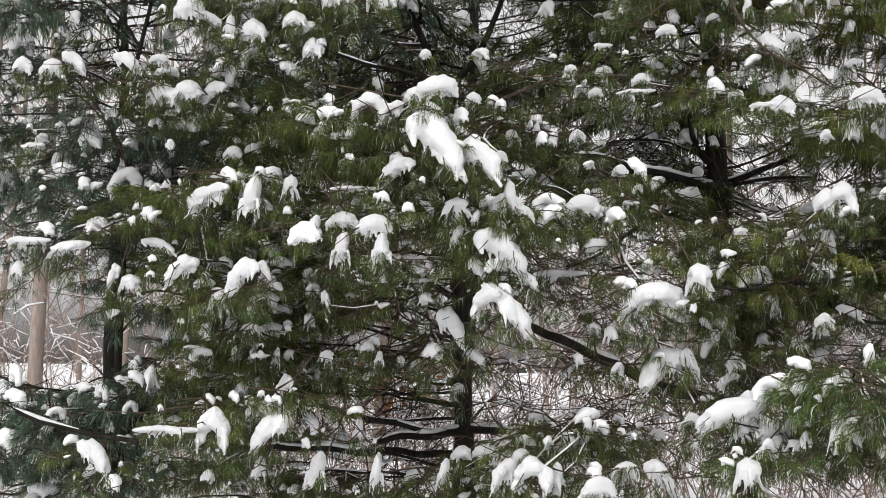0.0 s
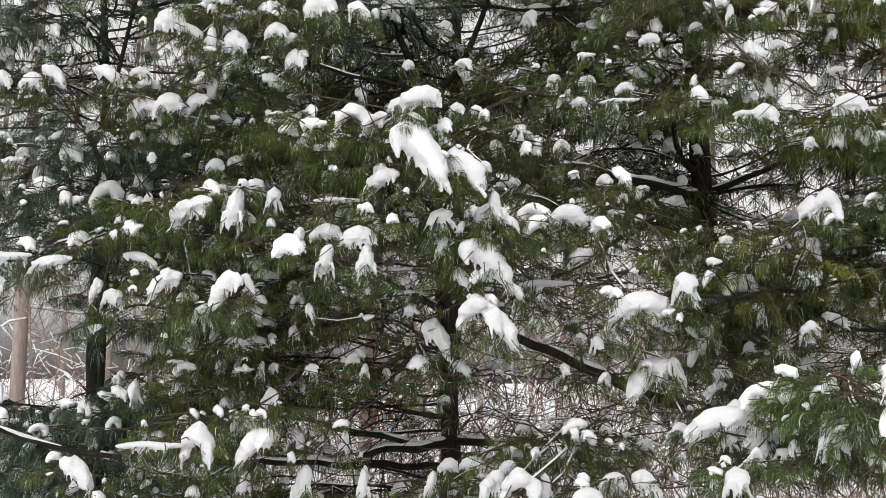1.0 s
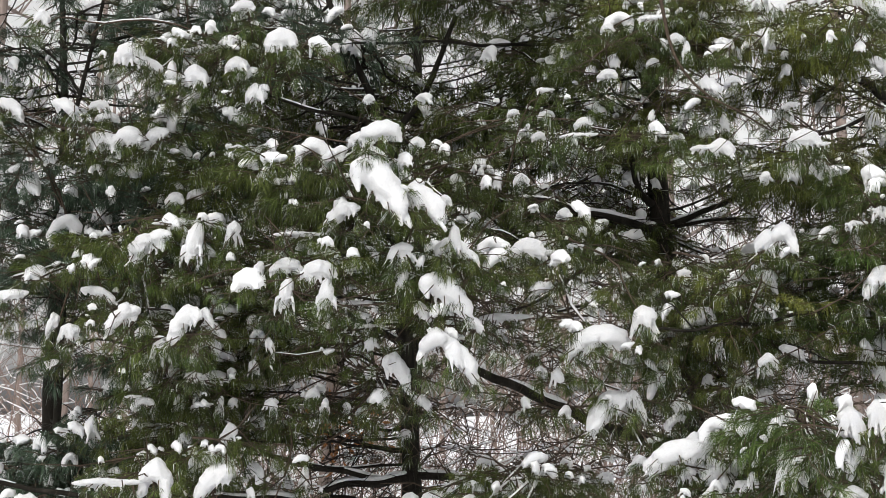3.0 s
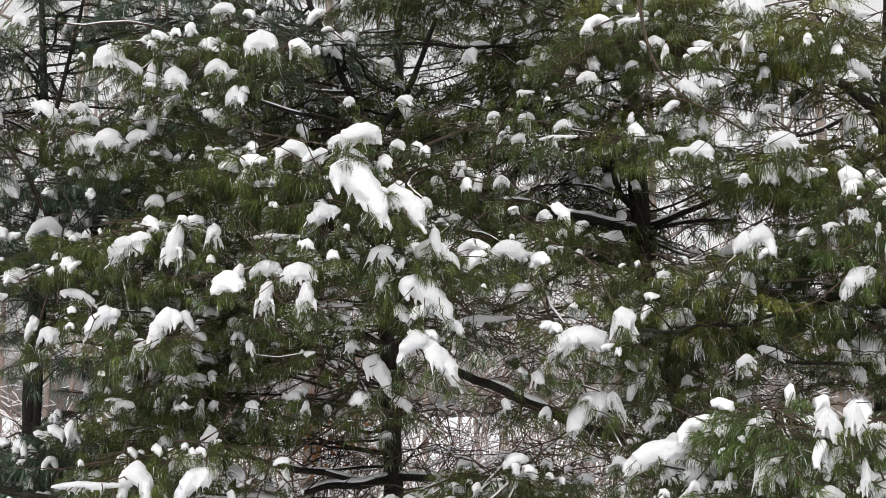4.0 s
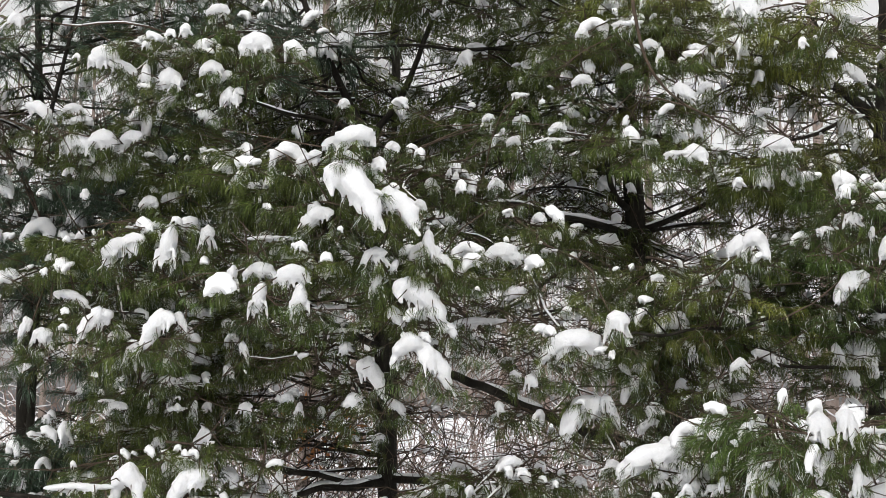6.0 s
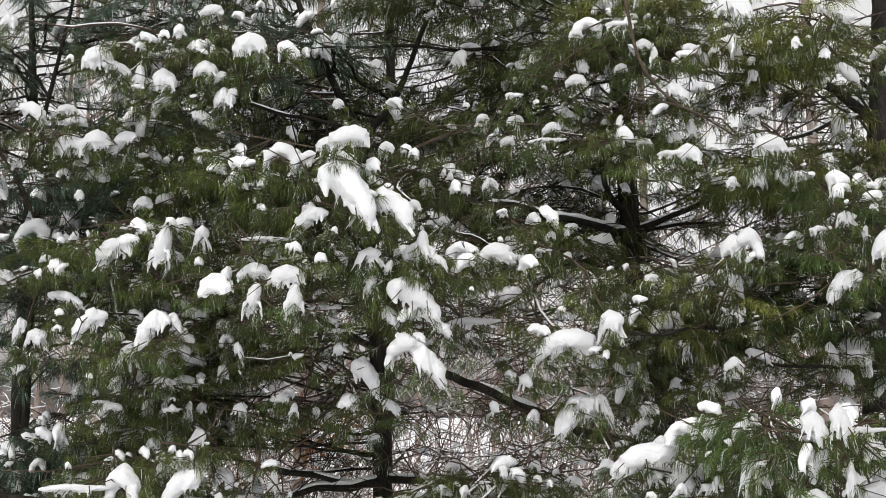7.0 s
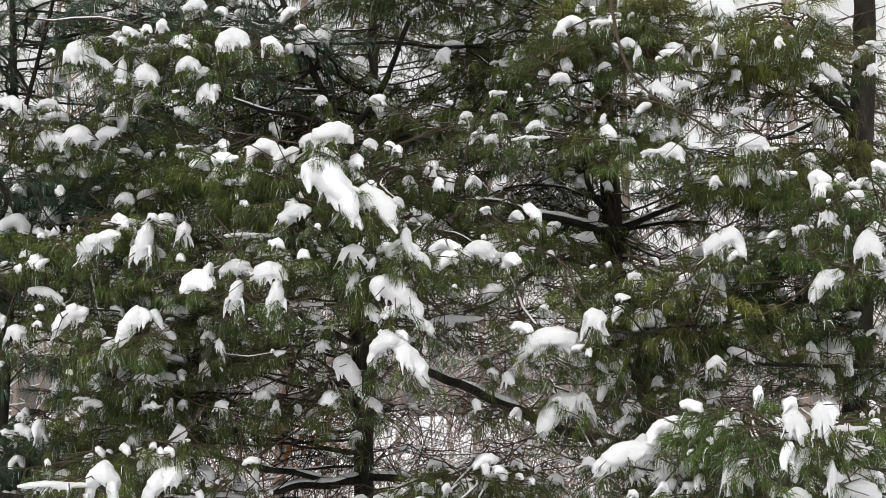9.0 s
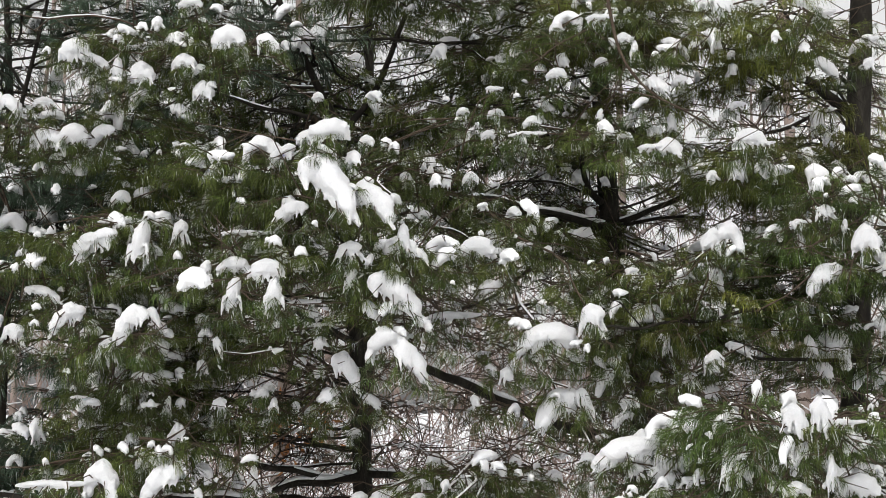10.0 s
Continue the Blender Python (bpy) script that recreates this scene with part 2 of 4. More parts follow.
def snow_mesh(kind, seed, voxel=0.028, keep=0.20, lumpy=1.0):
    bm = bmesh.new()
    for x, y, z, r in snow_form(kind, seed):
        bmesh.ops.create_icosphere(bm, subdivisions=1, radius=r * 1.06, matrix=Matrix.Translation((x, y, z)))
    me = bpy.data.meshes.new("snow_balls")
    bm.to_mesh(me)
    bm.free()
    ob = new("snow_balls", me)
    melt = ob.modifiers.new("melt", "REMESH")
    melt.mode, melt.voxel_size = "VOXEL", voxel
    soft = ob.modifiers.new("soft", "SMOOTH")
    soft.factor, soft.iterations = 0.5, 4
    thin = ob.modifiers.new("thin", "DECIMATE")
    thin.ratio = keep
    out = bpy.data.meshes.new_from_object(ob.evaluated_get(bpy.context.evaluated_depsgraph_get()))
    bpy.data.objects.remove(ob)
    out.name = "snow_clump"
    for v in out.vertices:
        lump = noise.noise(v.co * 3.5 + Vector((seed, 0, 0))) * 0.055 + noise.noise(v.co * 8 + Vector((0, seed, 0))) * 0.022
        v.co += v.normal * lump * lumpy
    out.materials.clear()
    out.materials.append(SNOW)
    out.polygons.foreach_set("use_smooth", [True] * len(out.polygons))
    out.update()
    return out


SNOW_KINDS = {k: [snow_mesh(k, 100 + 7 * j + i) for i in range(4 if k in ("dome", "tongue_r", "tongue_l") else 3)]
              for j, k in enumerate(("dome", "bar", "tongue_r", "tongue_l", "egg", "arch", "splay"))}
DAB_FORMS = {True: [], False: []}                    # large pads and small ones
for j, k in enumerate(("splay", "tongue_r", "dome", "splay", "arch", "bar", "tongue_l", "splay")):
    for large in (True, False):
        small = snow_mesh(k, 500 + j, 0.05, 0.10 if large else 0.04, 1.7)
        DAB_FORMS[large].append(([v.co.copy() for v in small.vertices], [tuple(f.vertices) for f in small.polygons]))
        bpy.data.meshes.remove(small)
SNOW_LABELS = {
    "dome": "rounded white cap of fresh snow on a pine tuft",
    "bar": "low ridge of white snow along a pine twig",
    "tongue_r": "long tongue of white snow sliding off a drooping bough",
    "tongue_l": "long tongue of white snow sliding off a drooping bough",
    "egg": "narrow hanging lump of white snow on pine needles",
    "arch": "arched white snow bent over a drooping pine tip",
    "splay": "white snow caught in strands on a spread needle tuft",
}


# ---- ground ----
def ground():
    s = Soup()
    xs = [-3000, -900, -300, -120] + [-60 + 2.5 * k for k in range(49)] + [120, 300, 900, 3000]
    ys = [-3000, -600, -150, -40] + [-20 + 2.5 * k for k in range(41)] + [120, 300, 900, 3000]
    for y in ys:
        for x in xs:
            s.v.append(Vector((x, y, 0.16 * noise.noise(Vector((x * 0.13, y * 0.13, 0))) + 0.05 * noise.noise(Vector((x * 0.5, y * 0.5, 3))))))
    w = len(xs)
    for j in range(len(ys) - 1):
        for i in range(w - 1):
            q = j * w + i
            s.f.append((q, q + 1, q + w + 1, q + w))
            s.s.append(0)
    ob = new("ground", s.mesh("ground", [GROUND_SNOW]))
    return tagged(ob, "snow-covered woodland ground under the trees", "ground", kind="structure")


ground()

# ---- pines ----
DABS = Soup()            # the small snow that lies everywhere on twigs and limbs
dab_rng = random.Random(5)


def dab(p, w, h):
    """A small pad of snow with a ragged lower rim, turned at random."""
    i, (co, faces) = len(DABS.v), dab_rng.choice(DAB_FORMS[w > 0.058])
    turn = Matrix.Rotation(dab_rng.uniform(-0.9, 0.9), 3, "Z") @ Matrix.Rotation(dab_rng.uniform(-0.3, 0.3), 3, "Y")
    size = Vector((w * dab_rng.uniform(0.9, 1.6), w * 0.9, h * dab_rng.uniform(1.0, 1.6)))
    DABS.v += [p + turn @ Vector((c.x * size.x, c.y * size.y, (c.z + 0.16) * size.z)) for c in co]
    DABS.f += [tuple(i + k for k in f) for f in faces]
    DABS.s += [0] * len(faces)


def ridge(pts, radii, amount):
    """Snow lying along the top of a limb, thicker and thinner, with breaks."""
    run = []

    def close():
        if len(run) > 3:
            DABS.tube([p for p, r in run], [r * (0.35 if k in (0, len(run) - 1) else 1) for k, (p, r) in enumerate(run)], 7)
        run.clear()

    for p, r in zip(pts, radii):
        if noise.noise(p * 4.1) > 0.45 - amount:
            thick = r * 0.45 + 0.0014 + min(0.010, r * 0.6) * max(0.0, noise.noise(p * 8) + 0.25)
            run.append((p + Vector((0, 0, r * 0.80 + thick * 0.45)), thick))
        else:
            close()
    close()


class Pine:
    def __init__(self, stem, radius, label, sprays, seed, slim=0.8, name="pine_tree", mat=BARK):
        """stem: points of the trunk from the ground up; radius at its foot."""
        self.stem = [Vector(p) for p in stem]
        self.rng, self.sprays, self.radius = random.Random(seed), sprays, radius
        self.base = self.stem[0].copy()
        self.snowy = 0.125
        self.joints = []
        self.tree = tagged(new(name), label, "tree", "snow-laden pines")
        self.tree.location = self.base
        pts, rad = [], []
        top = self.stem[-1].z
        for a, b in zip(self.stem, self.stem[1:]):
            n = max(2, int((b - a).length / 0.12))
            for k in range(n):
                p = a.lerp(b, k / n)
                q = Vector((noise.noise(p * 1.7), noise.noise(p * 1.7 + Vector((9, 9, 9))), 0)) * 0.012
                pts.append(p + q - self.base)
                rad.append(max(radius * (1 - 0.93 * (p.z - self.base.z) / (top - self.base.z)) ** slim * (1 + 0.10 * noise.noise(p * 7)), 0.006))
        s = Soup()
        s.tube(pts, rad, 12)
        part("trunk", s.mesh("trunk", [mat]), self.tree)

    def at(self, z):
        for a, b in zip(self.stem, self.stem[1:]):
            if a.z <= z <= b.z:
                return a.lerp(b, (z - a.z) / (b.z - a.z))
        return self.stem[-1].copy() if z > self.stem[-1].z else self.stem[0].copy()

    def limb(self, pts, r0, r1, snow=0.5, side_twigs=0, crook=0.0):
        """A bare or clothed limb through the given points; returns its object and its smooth run of points."""
        pts = [Vector(p) for p in pts]
        run = []
        for i in range(len(pts) - 1):
            a, b = pts[max(i - 1, 0)], pts[min(i + 2, len(pts) - 1)]
            n = max(3, int((pts[i + 1] - pts[i]).length / 0.07))
            for k in range(n):
                t = k / n
                c = 0.5 * (2 * pts[i] + (pts[i + 1] - a) * t + (2 * a - 5 * pts[i] + 4 * pts[i + 1] - b) * t * t
                           + (3 * pts[i] - a - 3 * pts[i + 1] + b) * t ** 3)
                run.append(c + Vector((noise.noise(c * 5), noise.noise(c * 5 + Vector((4, 4, 4))), noise.noise(c * 5 + Vector((8, 2, 2))))) * 0.022
                           + Vector((noise.noise(c * 2.3), noise.noise(c * 2.3 + Vector((5, 5, 5))), noise.noise(c * 2.3 + Vector((3, 7, 1))))) * crook)
        run.append(pts[-1])
        rad = [r0 + (r1 - r0) * (k / (len(run) - 1)) ** 0.8 for k in range(len(run))]
        s = Soup()
        s.tube([p - run[0] for p in run], rad, 7 if r0 > 0.012 else 5)
        for _ in range(side_twigs):
            k = self.rng.randrange(len(run) // 5, len(run))
            a = run[k] - run[0]
            d = Vector((self.rng.uniform(-1, 1), self.rng.uniform(-1, 1), self.rng.uniform(-0.7, 0.5))).normalized() * self.rng.uniform(0.12, 0.45)
            mid = a + d * 0.5 + Vector((0, 0, self.rng.uniform(-0.05, 0.05)))
            s.tube([a, mid, a + d], [0.0042, 0.003, 0.0016], 3)
            for _ in range(self.rng.randrange(1, 4)):
                e = Vector((self.rng.uniform(-1, 1), self.rng.uniform(-1, 1), self.rng.uniform(-0.8, 0.4))).normalized() * self.rng.uniform(0.06, 0.2)
                s.tube([mid, mid + e], [0.0026, 0.0012], 3)
        ob = part("branch", s.mesh("branch", [BARK if r0 > 0.0075 else TWIG]), self.tree, Matrix.Translation(run[0] - self.base))
        if snow > 0:
            ridge(run, rad, snow)
        self.joints += run[2::3]
        return ob, run

    def spray(self, branch, start, p, heading, tilt, size, pool=None, burden=None):
        """A spray at p; some of its tufts carry a cap of snow."""
        rng = self.rng
        me = rng.choice(pool or self.sprays)
        turn = pose(0, 0, 0, rng.uniform(-14, 14), tilt, heading) @ Matrix.Scale(size, 4)
        part("needle_spray", me, branch, Matrix.Translation(p - start) @ turn)
        for at, length in TUFTS[me.name]:
            if rng.random() < (self.snowy if burden is None else burden):
                w = length * size * rng.choice((0.4, 0.55, 0.7, 0.9, 1.2)) * rng.uniform(0.8, 1.2)
                dab(p + turn @ at + Vector((0, 0, 0.004)), w, w * rng.uniform(0.7, 1.05))

    def bough(self, tip, pool=None, dense=6, start_z=None, r0=0.009, snow=0.36, dabs=0.5, size=1.0, bare=0.45, end=True, origin=None):
        """A bough from the trunk out to the given tip, with sprays on its outer part."""
        rng, tip = self.rng, Vector(tip)
        a = self.at(start_z if start_z is not None else tip.z - rng.uniform(-0.12, 0.22))
        a = a if origin is None else origin
        away = tip - a
        mid = a.lerp(tip, rng.uniform(0.35, 0.6)) + Vector((rng.uniform(-0.1, 0.1), rng.uniform(-0.1, 0.1), rng.uniform(-0.02, 0.13) * away.length))
        ob, run = self.limb([a, mid, tip], r0, 0.003, snow, side_twigs=3, crook=0.10)
        h0 = math.degrees(math.atan2(away.y, away.x))
        n = len(run)
        for k in range(dense):
            t = bare + (0.97 - bare - (0 if end else 0.40)) * (k + rng.random()) / dense
            p = run[min(n - 1, int(t * n))]
            side = (1 if k % 2 else -1) * rng.uniform(20, 75)
            self.spray(ob, run[0], p, h0 + side, rng.uniform(-6, 28), size * rng.uniform(0.8, 1.15), pool)
            for _ in range(2):
                if rng.random() < dabs * 0.35:
                    q = radians(h0 + side)
                    reach = rng.uniform(0.02, 0.20) * size
                    w = rng.choice((0.022, 0.03, 0.04, 0.06)) * rng.uniform(0.8, 1.3)
                    dab(p + Vector((math.cos(q) * reach, math.sin(q) * reach, -0.022)), w, w * rng.uniform(0.5, 1.0))
        if end:
            self.spray(ob, run[0], run[-2], h0, rng.uniform(0, 20), size, pool)
        return ob, run

    def fill(self, z0, z1, count, reach, toward=None, spread=95, dense=8, dabs=0.5, pool=None, size=1.0, bare=0.35):
        """Whorls of boughs all round the trunk between two heights."""
        for k in range(count):
            z = z0 + (z1 - z0) * (k + self.rng.random()) / count
            w = self.rng.uniform(0, 2 * math.pi) if toward is None else radians(toward + self.rng.uniform(-spread, spread))
            long = reach * self.rng.uniform(0.55, 1.1)
            foot = self.at(z)
            tip = foot + Vector((math.cos(w), math.sin(w), self.rng.uniform(-0.22, 0.16))) * long
            if tip.y > 5.3 or toward is not None:
                self.bough(tip, pool, dense, z, dabs=dabs, size=size, bare=bare)

    def twigs(self, z0, z1, count, reach):
        """Dead lower limbs: thin, bare and much forked."""
        for k in range(count):
            z = self.rng.uniform(z0, z1)
            w = radians(self.rng.uniform(-15, 195))
            foot = self.at(z)
            out = Vector((math.cos(w), math.sin(w), self.rng.uniform(-0.3, 0.25))) * reach * self.rng.uniform(0.5, 1.1)
            ob, run = self.limb([foot, foot + out * 0.5 + Vector((0, 0, 0.04)), foot + out], 0.006, 0.002, 0.3, side_twigs=12, crook=0.12)
            for _ in range(4):
                p = run[self.rng.randrange(len(run) // 3, len(run))]
                self.spray(ob, run[0], p, self.rng.uniform(0, 360), self.rng.uniform(0, 40), self.rng.uniform(0.6, 0.9), SPRAYS_THIN)
                for _ in range(2):
                    w2 = self.rng.uniform(0.02, 0.055)
                    dab(p + Vector((self.rng.uniform(-0.12, 0.12), self.rng.uniform(-0.12, 0.12), -0.01)), w2, w2 * 0.8)


clump_rng = random.Random(77)


def clump(tree, kind, x, y, z, w, h):
    """A snow clump, and the needle-clad bough of the tree that carries it."""
    c = Vector((x, y, z))
    ob = new("snow_clump", clump_rng.choice(SNOW_KINDS[kind]))
    deep = 0.55 * min(w, h) + 0.15 * (w + h)
    ob.matrix_basis = Matrix.LocRotScale(c, Euler((0, 0, radians(clump_rng.uniform(-20, 20)))), (w * 1.16, deep, h * 1.12))
    tagged(ob, SNOW_LABELS[kind], "snow", "snow clumps on the pines")
    hold = c + Vector((0, 0.05, -0.08 * h))
    behind = [q for q in tree.joints if q.y > y + 0.2 and (q - hold).length > 0.3]
    origin = min(behind, key=lambda q: (q - hold).length) if behind else None
    near_stem = abs(x - tree.at(z).x) < 0.4 and z < 2.1
    branch, run = tree.bough(hold, None, 1 if near_stem else 3, start_z=z + clump_rng.uniform(-0.15, 0.25), r0=0.0065, dabs=0.3, bare=0.15, size=0.8, end=False, origin=origin)
    way = -90 + math.degrees(math.atan2(x - tree.at(z).x, 4.0)) * 2
    for k in range(3 if w > 0.08 else 2):
        side = clump_rng.uniform(-0.38, 0.38) * w
        size = clump_rng.uniform(0.5, 0.8)
        p = c + Vector((side, 0.17 * size + 0.02 * k, -0.20 * h))
        tree.spray(branch, run[0], p, way + clump_rng.uniform(-65, 65), clump_rng.uniform(15, 40), size, SPRAYS_HANGING, 0.05)
    for k in range(2 + int(w / 0.028)):                # tufts whose needles come through the snow and hang below it
        u = clump_rng.uniform(-0.46, 0.46)
        p = c + Vector((u * w, clump_rng.uniform(-0.45, -0.1) * deep, (clump_rng.uniform(-0.42, 0.02) - 0.2 * abs(u)) * h))
        tree.spray(branch, run[0], p, -90 + 120 * u + clump_rng.uniform(-25, 25), clump_rng.uniform(20, 60), clump_rng.uniform(0.6, 1.0), LONE_TUFTS)


# trunks, from the ground up
middle_pine = Pine([(-0.334, 6.231, -0.100), (-0.346, 6.231, 1.095), (-0.384, 6.123, 1.862), (-0.429, 6.032, 2.511), (-0.465, 5.957, 3.042), (-0.612, 5.815, 3.337), (-0.775, 5.666, 3.679), (-1.156, 5.826, 5.279)], 0.075, "young dark-barked pine bent under heavy snow", SPRAYS, 1, 1.5)
forked_pine = Pine([(1.200, 6.537, -0.100), (1.191, 6.537, 1.070), (1.160, 6.391, 1.750), (1.049, 6.281, 2.175), (0.980, 6.180, 2.533), (0.919, 6.074, 3.289), (0.879, 6.002, 3.803), (0.782, 6.252, 6.303)], 0.085, "tall pine with a dark forked trunk and snowy limbs", SPRAYS, 2)
edge_pine = Pine([(2.176, 6.027, -0.100), (2.172, 6.027, 1.112), (2.159, 5.817, 2.247), (2.144, 5.680, 2.859), (2.164, 5.570, 3.644), (2.195, 5.820, 6.144)], 0.1, "dark straight pine trunk with sweeping snowy limbs", SPRAYS_OLIVE, 3)
left_pine = Pine([(-2.491, 6.844, -0.100), (-2.493, 6.844, 1.045), (-2.499, 6.748, 1.726), (-2.467, 6.657, 2.374), (-2.454, 6.622, 3.339), (-2.470, 6.530, 3.996), (-2.496, 6.730, 5.996)], 0.075, "slim pine with a straight dark trunk in snow", SPRAYS_BLUE, 4, 1.5)
near_pine = Pine([(2.316, 4.801, -0.100), (2.309, 4.801, 1.211), (2.286, 4.673, 2.120), (2.240, 4.513, 3.256), (2.228, 4.573, 3.856)], 0.06, "small pine with loaded drooping boughs of snow", SPRAYS_GREEN, 5)
thin_pine = Pine([(-2.225, 6.093, -0.100), (-2.216, 6.093, 2.796), (-2.186, 6.034, 3.215), (-2.131, 6.004, 3.425), (-2.046, 5.958, 3.755), (-1.944, 6.038, 4.555)], 0.03, "thin forked pine stem against the pale sky", SPRAYS, 6)

forked_pine.snowy, edge_pine.snowy, near_pine.snowy = 0.10, 0.09, 0.19

# limbs that show
middle_pine.limb([(-0.453, 5.959, 3.027), (-0.360, 6.034, 3.215), (-0.258, 6.106, 3.424), (-0.075, 6.137, 3.917)], 0.022, 0.012, 0.2, 2)
forked_pine.limb([(0.964, 6.174, 2.579), (0.750, 5.922, 2.577), (0.521, 5.814, 2.624), (0.329, 5.708, 2.657), (0.184, 5.609, 2.644)], 0.026, 0.010, 0.75, 9)
forked_pine.limb([(0.995, 6.171, 2.600), (1.179, 6.012, 2.652), (1.342, 5.800, 2.724), (1.532, 5.682, 2.845)], 0.02, 0.008, 0.3, 5)
forked_pine.limb([(1.001, 6.173, 2.588), (1.229, 6.117, 2.622), (1.471, 6.116, 2.634)], 0.014, 0.005, 0.4, 4)
forked_pine.limb([(0.926, 6.103, 2.721), (0.828, 5.993, 2.791), (0.798, 5.978, 2.894), (0.816, 5.964, 2.998)], 0.022, 0.01, 0.1, 3)
forked_pine.limb([(0.919, 6.055, 3.425), (1.031, 5.905, 3.411), (1.219, 5.805, 3.410), (1.371, 5.707, 3.385)], 0.022, 0.016, 0.6, 4)
edge_pine.limb([(2.127, 5.651, 3.069), (1.965, 5.540, 3.140), (1.766, 5.429, 3.208), (1.547, 5.326, 3.224), (1.334, 5.224, 3.229)], 0.034, 0.01, 0.7, 5)
edge_pine.limb([(2.135, 5.647, 3.097), (1.976, 5.748, 3.094), (1.775, 5.760, 3.009), (1.602, 5.764, 2.980)], 0.018, 0.006, 0.6, 5)
edge_pine.limb([(2.135, 5.633, 3.195), (1.999, 5.613, 3.335), (1.858, 5.593, 3.476), (1.745, 5.570, 3.644)], 0.013, 0.006, 0.4, 3)
middle_pine.limb([(-0.393, 6.109, 1.965), (-0.484, 5.700, 1.996), (-0.580, 5.291, 2.038), (-0.657, 4.981, 2.086)], 0.022, 0.01, 0.6, 4)
forked_pine.limb([(1.034, 6.384, 1.444), (0.608, 6.266, 1.561), (0.346, 6.150, 1.670), (0.149, 6.037, 1.756), (-0.040, 5.926, 1.825)], 0.034, 0.022, 0.6, 5)
middle_pine.limb([(-0.346, 6.207, 1.266), (-0.501, 6.007, 1.254), (-0.677, 5.908, 1.238), (-0.790, 5.810, 1.216)], 0.026, 0.016, 1.0, 4)
middle_pine.limb([(-0.334, 6.205, 1.278), (-0.184, 6.002, 1.289), (-0.053, 5.805, 1.252), (0.057, 5.718, 1.150)], 0.024, 0.014, 1.0, 3)
middle_pine.limb([(-0.369, 6.210, 1.243), (-0.735, 5.796, 1.316), (-1.031, 5.581, 1.411), (-1.144, 5.466, 1.506), (-1.253, 5.357, 1.566)], 0.018, 0.008, 0.5, 5)
middle_pine.limb([(-0.429, 6.225, 1.139), (-1.050, 5.713, 1.191), (-1.572, 5.304, 1.225), (-1.990, 5.199, 1.252), (-2.317, 5.082, 1.367)], 0.02, 0.01, 0.5, 6)
left_pine.limb([(-2.430, 6.584, 2.177), (-1.898, 5.583, 2.111), (-1.499, 4.987, 2.044), (-1.294, 4.788, 2.020)], 0.01, 0.004, 0.5, 3)
left_pine.limb([(-2.418, 6.580, 2.924), (-1.975, 5.898, 2.743), (-1.753, 5.710, 2.648), (-1.556, 5.615, 2.600)], 0.018, 0.012, 0.5, 4)
thin_pine.limb([(-2.162, 6.018, 3.329), (-2.252, 6.002, 3.440), (-2.404, 5.981, 3.590)], 0.01, 0.006, 0.1, 3)
thin_pine.limb([(-2.131, 6.004, 3.425), (-1.981, 6.089, 3.540), (-1.796, 6.076, 3.637)], 0.008, 0.004, 0.3, 4)
forked_pine.limb([(0.934, 6.201, 2.382), (0.591, 5.551, 2.341), (0.300, 5.277, 2.135), (0.139, 5.086, 2.053)], 0.012, 0.006, 0.5, 4)
forked_pine.limb([(1.003, 6.264, 2.297), (0.591, 5.581, 2.125), (0.352, 5.287, 2.063)], 0.012, 0.006, 0.5, 4)
edge_pine.limb([(2.141, 5.775, 2.186), (1.504, 4.987, 2.044), (1.069, 4.695, 1.965), (0.650, 4.499, 1.919)], 0.016, 0.005, 0.3, 3)
near_pine.limb([(2.286, 4.692, 1.984), (2.006, 4.815, 1.829), (1.537, 4.818, 1.806), (1.327, 4.816, 1.825)], 0.014, 0.006, 0.2, 4)
forked_pine.limb([(0.879, 6.010, 3.742), (0.340, 5.792, 3.497), (-0.184, 5.695, 3.474), (-0.634, 5.598, 3.442)], 0.013, 0.006, 0.35, 5)
middle_pine.limb([(-0.465, 5.951, 3.086), (-0.634, 5.651, 3.069), (-0.831, 5.450, 3.059), (-0.986, 5.246, 3.072)], 0.016, 0.006, 0.5, 4)
forked_pine.limb([(0.614, 3.840, 3.029), (0.637, 3.862, 2.875), (0.696, 3.877, 2.758), (0.772, 3.927, 2.702), (0.898, 4.016, 2.654), (1.039, 4.103, 2.613)], 0.007, 0.003, 0.0, 2)

# needle-clad boughs that carry little snow
middle_pine.bough((-1.788, 5.735, 1.028), SPRAYS, 8, dabs=0.4, bare=0.5)
middle_pine.bough((-1.515, 5.629, 1.065), SPRAYS, 8, dabs=0.4, bare=0.5)
middle_pine.bough((-1.166, 5.637, 1.012), SPRAYS, 8, dabs=0.4, bare=0.5)
middle_pine.bough((-0.897, 5.633, 1.038), SPRAYS, 8, dabs=0.4, bare=0.5)
middle_pine.bough((-0.591, 5.536, 1.009), SPRAYS, 8, dabs=0.4, bare=0.5)
middle_pine.bough((-0.221, 5.538, 0.996), SPRAYS, 8, dabs=0.4, bare=0.5)
middle_pine.bough((0.091, 5.329, 1.044), SPRAYS, 8, dabs=0.4, bare=0.5)
middle_pine.bough((-1.354, 5.525, 1.810), SPRAYS, 8, dabs=0.4, bare=0.5)
middle_pine.bough((-1.568, 5.540, 1.703), SPRAYS, 8, dabs=0.4, bare=0.5)
middle_pine.bough((-1.407, 5.558, 1.570), SPRAYS, 8, dabs=0.4, bare=0.5)
middle_pine.bough((-1.241, 5.659, 1.570), SPRAYS, 8, dabs=0.4, bare=0.5)
middle_pine.bough((-1.622, 5.566, 1.517), SPRAYS, 8, dabs=0.4, bare=0.5)
